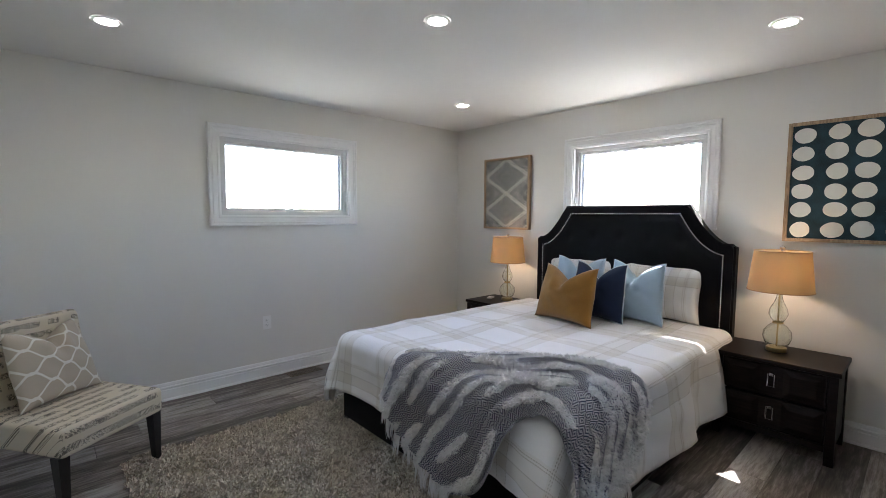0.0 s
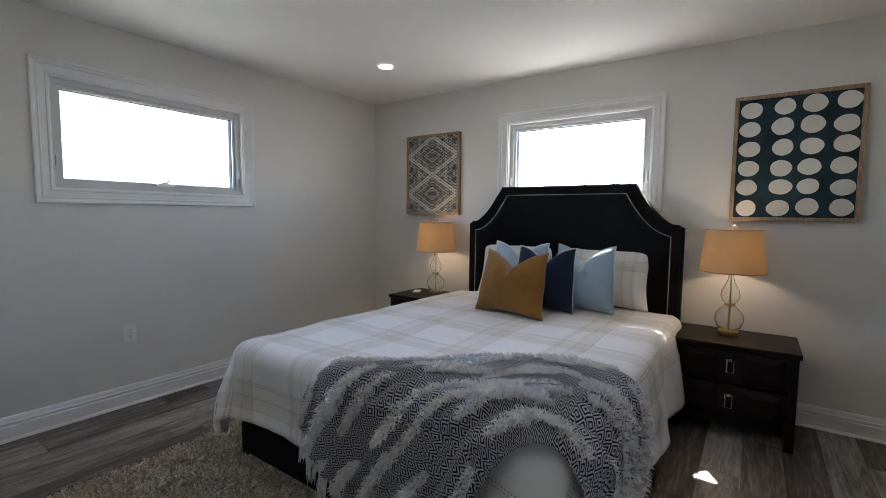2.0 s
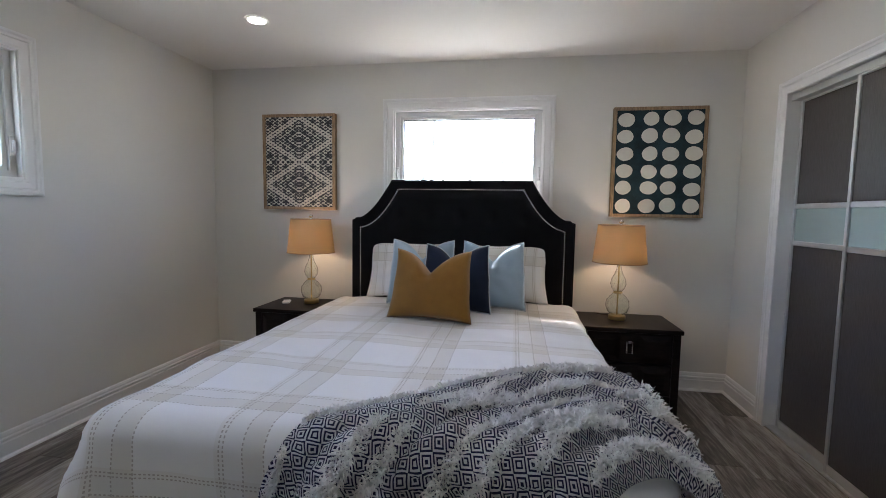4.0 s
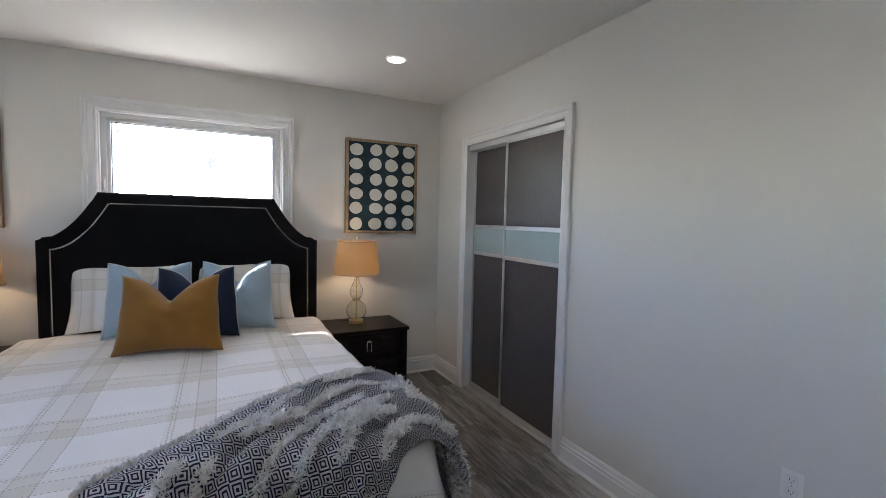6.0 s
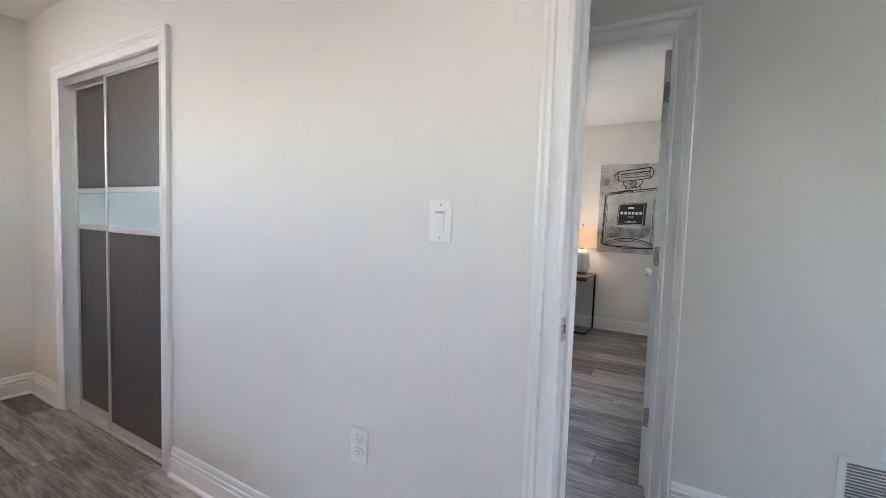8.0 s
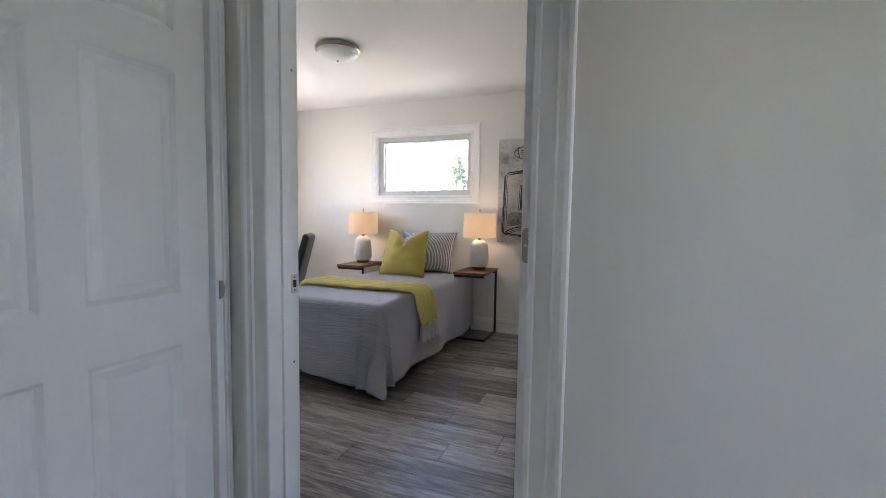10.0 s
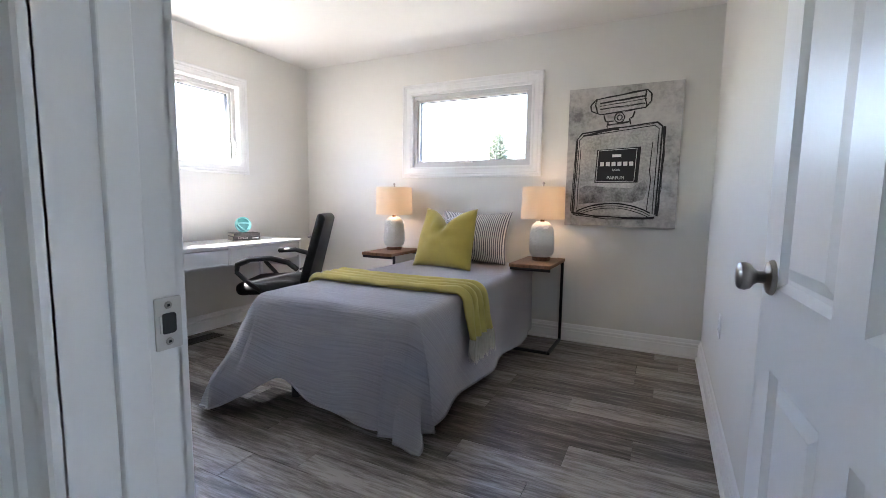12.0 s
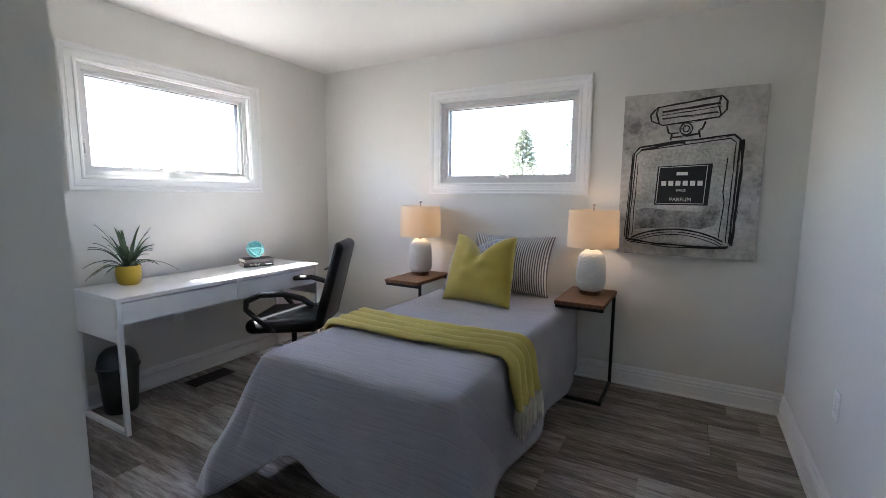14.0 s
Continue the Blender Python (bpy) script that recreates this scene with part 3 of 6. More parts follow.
def foot_bulge(x, y):
    """The duvet swells out where it falls over the foot corner."""
    return 0.065 * math.exp(-((x - 1.68) ** 2 + (y - 1.07) ** 2) / 0.045)


def duvet_point(x, y, lift=0.0):
    p, nrm, L = drape(x, y, (BED[0], 4.02, BED[2], BED[3]), BEDTOP + 0.045, 0.085, 0.24 if y > BED[3] else 0.10)
    puff = 0.016 * nz(x * 2.2, y * 2.2, 1.3) + 0.006 * nz(x * 7, y * 7, 4.1)
    if L > 0.05:
        k = min(1.0, (L - 0.05) / 0.25)
        ang = x * 7.0 if abs(y - min(max(y, BED[2]), BED[3])) > abs(x - max(x, BED[0])) else y * 7.0
        puff += k * (0.030 * math.sin(ang + 2 * nz(x * 1.5, y * 1.5, 9.0)) + 0.014 * nz(x * 9, y * 9, 2.0))
    return p + nrm * (puff + lift + foot_bulge(x, y))


def bed_one():
    b = tagged(empty("bed"), "queen bed with black upholstered winged headboard and dark base", "bed")
    outline = []
    half, top, sh = 0.845, 1.515, 1.205
    cy = 1.955
    right = [(half, 0.02), (half, sh)]
    for i in range(9):
        a = i / 8
        right.append((half - 0.315 * a, sh + (top - sh) * (0.12 * a + 0.88 * a ** 2.1)))
    right[2] = (half - 0.012, sh + 0.006)
    def mirrored(pts):
        return [(cy - u, v) for u, v in pts] + [(cy + u, v) for u, v in reversed(pts)]
    hb = prism(mirrored(right), 4.075, 4.165, "x")
    bmesh.ops.bevel(hb, geom=[e for e in hb.edges if abs(e.verts[0].co.x - e.verts[1].co.x) < 1e-4], offset=0.014, segments=3, affect="EDGES")
    head = part("headboard", hb, VELVET, b, "black velvet headboard with nailhead trim", smooth=True)
    # raised inner panel with shallow tufts
    inset = 0.075
    def panel_top(u):
        u = abs(u)
        if u > 0.50:
            a = max(0.0, (half - inset - u) / (half - inset - 0.47))
            return sh - 0.06 + (top - inset - sh + 0.06) * (0.12 * a + 0.88 * a ** 2.0)
        a = max(0.0, (half - inset - u) / (half - inset - 0.47))
        return min(top - inset, sh - 0.06 + (top - inset - sh + 0.06) * (0.12 * a + 0.88 * a ** 2.0))
    us, ts = frange(-half + inset, half - inset, 60), frange(0, 1, 26)
    tufts = [(-0.48 + 0.24 * i, 1.235) for i in range(5)] + [(-0.36 + 0.24 * i, 1.02) for i in range(4)] + [(-0.48 + 0.24 * i, 0.81) for i in range(5)]
    def at(u, t):
        z = 0.45 + (panel_top(u) - 0.45) * t
        edge = min(1.0, min(half - inset - abs(u), panel_top(u) - z + 1e-4) / 0.03)
        d = 0.016 * max(0.0, edge) ** 0.5
        for a, c in tufts:
            d -= 0.016 * math.exp(-((u - a) ** 2 + (z - c) ** 2) / 0.0012)
        return (4.0745 - d, cy - u, z)
    part("tufted_panel", cloth(us, ts, at), VELVET, head, smooth="all")
    # nailheads follow the inner panel
    path = []
    for i in range(400):
        s = i / 399
        u = (half - inset) * (1 - 2 * s)
        path.append(Vector((4.068, cy - u, panel_top(u) + 0.004)))
    pts = [Vector((4.068, cy - (half - inset), z)) for z in frange(0.52, panel_top(half - inset), 40)] + path + [Vector((4.068, cy + half - inset, z)) for z in frange(panel_top(half - inset), 0.52, 40)]
    bm, last = bmesh.new(), None
    for p in pts:
        if last is None or (p - last).length >= 0.0128:
            last = p
            r = bmesh.ops.create_icosphere(bm, subdivisions=1, radius=0.0072)
            bmesh.ops.translate(bm, verts=r["verts"], vec=p)
    tagged(part("nailhead_trim", bm, NAIL, head, "silver nailheads", smooth="all"), kind="stuff")
    for y0, y1 in ((BED[2] - 0.045, BED[2] - 0.005), (BED[3] + 0.005, BED[3] + 0.045)):
        part("side_rail", box(BED[0], 4.075, y0, y1, 0.03, 0.36, 0.012), VELVET, b)
    part("foot_rail", box(BED[0] - 0.045, BED[0] - 0.003, BED[2] - 0.045, BED[3] + 0.045, 0.03, 0.36, 0.012), VELVET, b)
    for x in (BED[0] - 0.02, 3.95):
        for y in (BED[2] - 0.02, BED[3] + 0.02):
            part("foot", box(x - 0.02, x + 0.04, y - 0.02, y + 0.02, 0, 0.03), BLACKPLASTIC, b)
    part("mattress", box(BED[0] + 0.01, 4.06, BED[2] + 0.01, BED[3] - 0.01, 0.24, BEDTOP, 0.05, 3), noisy(mat("mattress_ticking", rough=0.9), (0.75, 0.74, 0.72), 0.04), b, smooth=True)
    return b


bed_one()


def duvet():
    us, vs = frange(BED[0] - 0.42, 4.03, 110), frange(BED[2] - 0.52, BED[3] + 0.42, 104)
    def at(x, y):
        # the hem rises and falls
        ox, oy = max(0.0, BED[0] - x), max(0.0, BED[2] - y, y - BED[3])
        if math.hypot(ox, oy) > 0.54:
            return None
        return duvet_point(x, y)
    ob = part("duvet", cloth(us, vs, at, 0.022), PLAID, None, smooth="all")
    tag = Vector(duvet_point(BED[0] - 0.33, BED[3] + 0.10))
    part("care_tag", moved(box(-0.022, 0.022, -0.001, 0.001, -0.055, 0.0), Matrix.Translation(tag) @ pose(0, 0, 0, 12, 8, 65)), mat("tag_cloth", (0.30, 0.32, 0.34), 0.8), ob, "small grey care tag")
    return tagged(ob, "white duvet with beige windowpane plaid, spread on the bed", "duvet")


duvet()


def blades(name, items, material, parent=None):
    """Many thin bent blades in one mesh; items: (root, tip, side, width)."""
    verts, faces = [], []
    for root, tip, side, w in items:
        mid = root.lerp(tip, 0.55) + Vector((0, 0, (tip - root).length * 0.16))
        k = len(verts)
        verts += [root - side * w, root + side * w, mid + side * w * 0.9, mid - side * w * 0.9, tip + side * w * 0.4, tip - side * w * 0.4]
        faces += [(k, k + 1, k + 2, k + 3), (k + 3, k + 2, k + 4, k + 5)]
    me = bpy.data.meshes.new(name)
    me.from_pydata([tuple(v) for v in verts], [], faces)
    me.materials.append(material)
    ob = new(name, me)
    if parent is not None:
        ob.parent = parent
    return tagged(ob, kind="stuff")


def yarn(name, lo, hi):
    m = mat(name, rough=0.95)
    g = node(m, "ShaderNodeNewGeometry")
    tone = ramp(m, g.outputs["Random Per Island"], [(0.0, lo), (1.0, hi)])
    wire(m, tone, bsdf(m).inputs["Base Color"])
    tr, mix = node(m, "ShaderNodeBsdfTranslucent"), node(m, "ShaderNodeMixShader")
    mix.inputs[0].default_value = 0.25
    wire(m, tone, tr.inputs[0]), wire(m, bsdf(m).outputs[0], mix.inputs[1]), wire(m, tr.outputs[0], mix.inputs[2])
    wire(m, mix.outputs[0], m.node_tree.nodes["Material Output"].inputs[0])
    return m


FLUFF = yarn("white_fluff", (0.86, 0.845, 0.83), (0.97, 0.96, 0.95))
SHAG = yarn("shag_yarn", (0.44, 0.385, 0.31), (0.88, 0.81, 0.70))

# woven throw: nested diamonds in navy and white
WOVEN = mat("woven_diamonds", rough=0.9, Sheen_Weight=0.1)
uvn = node(WOVEN, "ShaderNodeUVMap")
sep = node(WOVEN, "ShaderNodeSeparateXYZ")
wire(WOVEN, uvn.outputs[0], sep.inputs[0])
fx = math_node(WOVEN, "ABSOLUTE", math_node(WOVEN, "SUBTRACT", math_node(WOVEN, "FRACT", math_node(WOVEN, "DIVIDE", sep.outputs[0], 0.050)), 0.5))
fy = math_node(WOVEN, "ABSOLUTE", math_node(WOVEN, "SUBTRACT", math_node(WOVEN, "FRACT", math_node(WOVEN, "DIVIDE", sep.outputs[1], 0.050)), 0.5))
dd = math_node(WOVEN, "FRACT", math_node(WOVEN, "MULTIPLY", math_node(WOVEN, "ADD", fx, fy), 4.0))
st = math_node(WOVEN, "GREATER_THAN", dd, 0.46)
wire(WOVEN, ramp(WOVEN, st, [(0.0, (0.020, 0.028, 0.085)), (1.0, (0.80, 0.80, 0.83))]), bsdf(WOVEN).inputs["Base Color"])
wvn = node(WOVEN, "ShaderNodeTexNoise", i_Scale=350.0)
wire(WOVEN, uvn.outputs[0], wvn.inputs[0])
bump(WOVEN, wvn.outputs[0], 0.5, 0.002)


def spline(keys, q):
    """A smooth way through keyed places."""
    k = 0
    while k < len(keys) - 2 and q > keys[k + 1][0]:
        k += 1
    (q0, a), (q1, b) = keys[k], keys[k + 1]
    t = (q - q0) / (q1 - q0)
    a, b = Vector(a), Vector(b)
    before, after = Vector(keys[max(k - 1, 0)][1]), Vector(keys[min(k + 2, len(keys) - 1)][1])
    m0, m1 = (b - before) * 0.5, (after - a) * 0.5
    return a * (2 * t ** 3 - 3 * t * t + 1) + m0 * (t ** 3 - 2 * t * t + t) + b * (3 * t * t - 2 * t ** 3) + m1 * (t ** 3 - t * t)


# the throw arches round the bed's foot corner, from the foot's side over the top to the long side
THROW_OUTER = [(0, (1.70, 2.25)), (0.24, (1.98, 2.13)), (0.44, (2.24, 1.83)), (0.62, (2.51, 1.48)), (0.78, (2.60, 1.19)), (0.90, (2.47, 0.95)), (1, (2.26, 0.76))]
THROW_INNER = [(0, (1.41, 1.64)), (0.24, (1.52, 1.44)), (0.44, (1.82, 1.31)), (0.62, (1.90, 1.18)), (0.78, (1.86, 1.05)), (0.90, (1.78, 0.93)), (1, (1.72, 0.83))]


def throw_point(s, w, lift=0.0):
    a, b = spline(THROW_OUTER, s), spline(THROW_INNER, s)
    f = a.lerp(b, w)
    bow = 0.10 * math.sin(math.pi * w)
    f += Vector((-0.5, 0.1)) * bow * max(0.0, 1 - s * 5) + Vector((-0.4, -0.7)) * bow * max(0.0, s * 5 - 4)
    base, nrm, L = drape(f.x, f.y, (BED[0] - 0.02, 4.02, BED[2] - 0.02, BED[3]), BEDTOP + 0.062, 0.095, 0.115)
    ph = w * 6.2 + 0.55 * nz(s * 2.6, w * 2.0, 5.0) + 0.25 * nz(s * 7, w * 3, 2.0)
    ridge = abs(math.sin(ph * math.pi)) ** 0.8
    amp = 0.062 * (0.6 + 0.8 * max(-0.5, nz(s * 3.1 + 7, w * 2.4, 3.0))) * min(1.0, 0.25 + w * 5)
    d = amp * ridge + 0.012 * nz(s * 9, w * 7, 1.0) + 0.006 * nz(s * 24, w * 16, 7.0)
    if L > 0.12:
        d += 0.014 * math.sin(ph * math.pi * 2 + 1.0)
    return base + nrm * (max(d, -0.004) + lift + 0.012 + foot_bulge(f.x, f.y)), nrm


def throw_blanket():
    th = tagged(empty("throw_blanket"), "navy and white diamond throw with shaggy tufts on the bed", "throw blanket")
    ss, ws = frange(0, 1, 190), frange(0, 1, 130)
    bm = bmesh.new()
    uv = bm.loops.layers.uv.new("UVMap")
    grid = [[bm.verts.new(throw_point(s, w)[0]) for w in ws] for s in ss]
    along = [0.0]
    for a, b in zip(grid, grid[1:]):
        along.append(along[-1] + 0.5 * ((b[60].co - a[60].co).length + (b[20].co - a[20].co).length))
    across = []
    for line in grid:
        run = [0.0]
        for a, b in zip(line, line[1:]):
            run.append(run[-1] + (b.co - a.co).length)
        across.append([v - run[60] for v in run])
    for i in range(len(ss) - 1):
        for j in range(len(ws) - 1):
            f = bm.faces.new((grid[i][j], grid[i + 1][j], grid[i + 1][j + 1], grid[i][j + 1]))
            for lo, (a, b) in zip(f.loops, ((i, j), (i + 1, j), (i + 1, j + 1), (i, j + 1))):
                lo[uv].uv = (along[a], across[a][b] * 0.8)
    bmesh.ops.solidify(bm, geom=list(bm.faces), thickness=0.006)
    part("woven_cloth", bm, WOVEN, th, smooth="all")
    rng = random.Random(5)
    for r, w0 in enumerate((0.045, 0.185, 0.33, 0.475, 0.62, 0.775, 0.93)):
        items = []
        steps = 170 - 70 * w0
        for i in range(int(steps)):
            s = 0.005 + 0.99 * i / (steps - 1)
            w = min(0.985, max(0.015, w0 + 0.085 * nz(s * 3.4, r * 7.7, 0.5)))
            full = nz(s * 8, r * 3.3, 8.0)
            if full < -0.22:
                continue
            c, nrm = throw_point(s, w)
            heap = (0.75 + 1.0 * max(0.0, full + 0.15)) * (0.5 if r == 0 else 1.0)
            for _ in range(int(20 + 24 * heap)):
                d = (nrm * 0.9 + Vector((rng.uniform(-1, 1), rng.uniform(-1, 1), rng.uniform(-1.0, 0.5))) * 1.1).normalized()
                root = c + Vector((rng.uniform(-1, 1), rng.uniform(-1, 1), rng.uniform(-0.6, 0.6))) * 0.020 * heap
                side = d.cross(Vector((rng.uniform(-1, 1), rng.uniform(-1, 1), rng.uniform(-1, 1)))).normalized()
                items.append((root, root + d * rng.uniform(0.012, 0.023) * (0.7 + 0.4 * heap), side, 0.0026))
        blades("tuft_band", items, FLUFF, th)
    items = []
    for end in (0.004, 0.996):
        for j in range(60):
            c, nrm = throw_point(end, (j + 0.5) / 60)
            lean = Vector((rng.uniform(-0.02, 0.02), rng.uniform(-0.02, 0.02), 0))
            for _ in range(9):
                root = c + Vector((rng.uniform(-1, 1), rng.uniform(-1, 1), 0)) * 0.005
                tip = root + lean + Vector((rng.uniform(-0.008, 0.008), rng.uniform(-0.008, 0.008), -rng.uniform(0.06, 0.10)))
                tip.z = max(tip.z, 0.012)
                items.append((root, tip, Vector((rng.uniform(-1, 1), rng.uniform(-1, 1), 0)).normalized(), 0.0022))
    blades("fringe", items, FLUFF, th)


throw_blanket()


def pillow(name, w, h, t, material, m, label, chop=0.0, group="", piping=None, seed=0.0, ear=0.085):
    """A stuffed pillow: width along x, height along z from 0, front along -y."""
    N = 26
    def at(u, v, s):
        a, b = 1 - abs(u) ** 2.2, 1 - abs(v) ** 2.2
        th = t * 0.62 * (max(a, 0) ** 0.62) * (max(b, 0) ** 0.62)
        x = u * w / 2 * (1 - ear * (1 - v * v))
        z = h / 2 + v * h / 2 * (1 - ear * (1 - u * u))
        if chop:
            c = math.exp(-(abs(u) / 0.36) ** 1.5) * max(0.0, (v + 0.15) / 1.15) ** 1.6
            z -= chop * c
            th *= 1 - 0.55 * math.exp(-(u / 0.10) ** 2) * max(0.0, v) ** 1.5
            th += 0.034 * math.exp(-((abs(u) - 0.28) / 0.14) ** 2) * max(0.0, v * (1 - v)) * 2
            x -= u * 0.03 * max(0.0, v)
        th += 0.012 * nz(u * 3 + seed, v * 3, s * 2.0) * (a * b if a > 0 and b > 0 else 0)
        return Vector((x, s * th, z))
    bm = bmesh.new()
    uv = bm.loops.layers.uv.new("UVMap")
    g = frange(-1, 1, N)
    sides = {}
    for s in (-1, 1):
        for i, u in enumerate(g):
            for j, v in enumerate(g):
                rim = i in (0, N) or j in (0, N)
                if rim and s == 1:
                    sides[s, i, j] = sides[-1, i, j]
                else:
                    sides[s, i, j] = bm.verts.new(at(u, v, s))
        for i in range(N):
            for j in range(N):
                q = [(i, j), (i + 1, j), (i + 1, j + 1), (i, j + 1)]
                f = bm.faces.new([sides[s, a, b] for a, b in (q if s == -1 else q[::-1])])
                for lo, (a, b) in zip(f.loops, q if s == -1 else q[::-1]):
                    lo[uv].uv = (g[a] * w / 2 + seed * 0.37, g[b] * h / 2)
    ob = tagged(part(name, bm, material, None, smooth="all"), label, "pillow" if "sham" in name or "pillow" == name else "cushion", group)
    rim = [at(u, -1, 1) for u in g] + [at(1, v, 1) for v in g[1:]] + [at(u, 1, 1) for u in g[-2::-1]] + [at(-1, v, 1) for v in g[-2:0:-1]]
    if piping is not None:
        part("piping", tube(rim, 0.0045, 6, closed=True), piping, ob, smooth="all")
    ob.matrix_world = m
    return ob


def fabric(name, base, spread=0.10, sheen=0.3, fine=380.0, relief=0.35, rough=0.85):
    m = noisy(mat(name, rough=rough, Sheen_Weight=sheen), base, spread, 7, fine, relief, dist=0.0015)
    return m


MUSTARD = fabric("mustard_velvet", (0.28, 0.128, 0.013), 0.22, 0.2)
NAVY = fabric("navy_velvet", (0.004, 0.014, 0.048), 0.2, 0.04)
SKYBLUE = fabric("pale_blue_cotton", (0.38, 0.50, 0.60), 0.05, 0.1)
PIPE = fabric("pale_piping", (0.66, 0.72, 0.75), 0.03, 0.0)
ZD = BEDTOP + 0.05
pillow("pillow_sham", 0.66, 0.44, 0.17, PLAID, pose(3.985, 2.32, ZD, -14, 0, -90), "white plaid pillow sham leaning on the headboard", group="plaid shams", seed=1.0)
pillow("pillow_sham", 0.66, 0.44, 0.17, PLAID, pose(3.985, 1.62, ZD, -14, 0, -90), "white plaid pillow sham leaning on the headboard", group="plaid shams", seed=2.0)
pillow("cushion", 0.50, 0.46, 0.17, SKYBLUE, pose(3.77, 2.18, ZD, -10, 0, -92), "pale blue square cushion with corded edge", 0.12, "pale blue cushions", PIPE, 3.0)
pillow("cushion", 0.47, 0.46, 0.17, SKYBLUE, pose(3.76, 1.69, ZD, -10, 0, -95), "pale blue square cushion with corded edge", 0.12, "pale blue cushions", PIPE, 4.0)
pillow("cushion", 0.48, 0.45, 0.16, NAVY, pose(3.60, 1.92, ZD, -14, 0, -92), "navy velvet square cushion with pinched top", 0.12, "", PIPE, 5.0)
pillow("cushion", 0.54, 0.44, 0.19, MUSTARD, pose(3.35, 2.045, ZD - 0.005, -15, 0, -97), "mustard velvet cushion with a chopped top", 0.13, "", None, 6.0, 0.10)


# ---- nightstands ----
def nightstand(m, label):
    s = tagged(empty("nightstand"), label, "nightstand", "nightstands beside the bed")
    W, D, H = 0.64, 0.45, 0.555   # x across, front along -y
    part("top", box(-W / 2, W / 2, -D / 2, D / 2, H - 0.028, H, 0.005), ESPRESSO, s)
    for x in (-W / 2 + 0.012, W / 2 - 0.057):
        for y in (-D / 2 + 0.012, D / 2 - 0.057):
            part("leg", box(x, x + 0.045, y, y + 0.045, 0, H - 0.028, 0.003), ESPRESSO, s)
    for x in (-W / 2 + 0.020, W / 2 - 0.038):
        part("side_panel", box(x, x + 0.018, -D / 2 + 0.057, D / 2 - 0.057, 0.085, H - 0.028), ESPRESSO, s)
    part("back_panel", box(-W / 2 + 0.057, W / 2 - 0.057, D / 2 - 0.032, D / 2 - 0.020, 0.085, H - 0.028), ESPRESSO, s)
    part("apron", box(-W / 2 + 0.057, W / 2 - 0.057, -D / 2 + 0.022, -D / 2 + 0.042, 0.075, 0.115, 0.002), ESPRESSO, s)
    for z0 in (0.122, 0.328):
        y0, z1 = -D / 2 + 0.016, z0 + 0.195
        dr = part("drawer", box(-W / 2 + 0.060, W / 2 - 0.060, y0, y0 + 0.30, z0, z1, 0.003), ESPRESSO, s)
        for sx in (-1, 1):
            a0, a1 = sorted((sx * 0.058, sx * (W / 2 - 0.070)))
            bm = bmesh.new()
            base = [bm.verts.new(p) for p in ((a0, y0 - 0.001, z0 + 0.012), (a1, y0 - 0.001, z0 + 0.012), (a1, y0 - 0.001, z1 - 0.012), (a0, y0 - 0.001, z1 - 0.012))]
            topv = [bm.verts.new(p) for p in ((a0 + 0.035, y0 - 0.014, z0 + 0.047), (a1 - 0.035, y0 - 0.014, z0 + 0.047), (a1 - 0.035, y0 - 0.014, z1 - 0.047), (a0 + 0.035, y0 - 0.014, z1 - 0.047))]
            bm.faces.new(topv)
            for i in range(4):
                bm.faces.new((base[i], base[(i + 1) % 4], topv[(i + 1) % 4], topv[i]))
            part("raised_panel", bm, ESPRESSO, dr)
        zc = (z0 + z1) / 2 + 0.005
        part("handle", tube([(-0.017, y0 - 0.012, zc - 0.038), (0.017, y0 - 0.012, zc - 0.038), (0.017, y0 - 0.012, zc + 0.038), (-0.017, y0 - 0.012, zc + 0.038)], 0.0048, 8, closed=True), CHROME, dr, "rectangular chrome ring pull")
        part("handle_mount", box(-0.010, 0.010, y0 - 0.016, y0 - 0.001, zc + 0.026, zc + 0.044, 0.002), CHROME, dr)
    s.matrix_world = m
    return s


NS = nightstand(pose(3.925, 0.795, 0, 0, 0, -90), "espresso wood nightstand with two drawers and chrome pulls")
copy_thing(NS, pose(3.925, 3.095, 0, 0, 0, -90))


# ---- lamps ----
def bulb(name, x, y, z, watts, color=(1.0, 0.72, 0.44)):
    l = new(name, bpy.data.lights.new(name, "POINT"))
    l.data.energy, l.data.color, l.data.shadow_soft_size = watts, color, 0.03
    l.location = (x, y, z)


def shade_mesh(r0, r1, z0, z1):
    return lathe([(r0, z0), (r1, z1), (r1 - 0.003, z1), (r0 - 0.003, z0), (r0, z0)], 40)


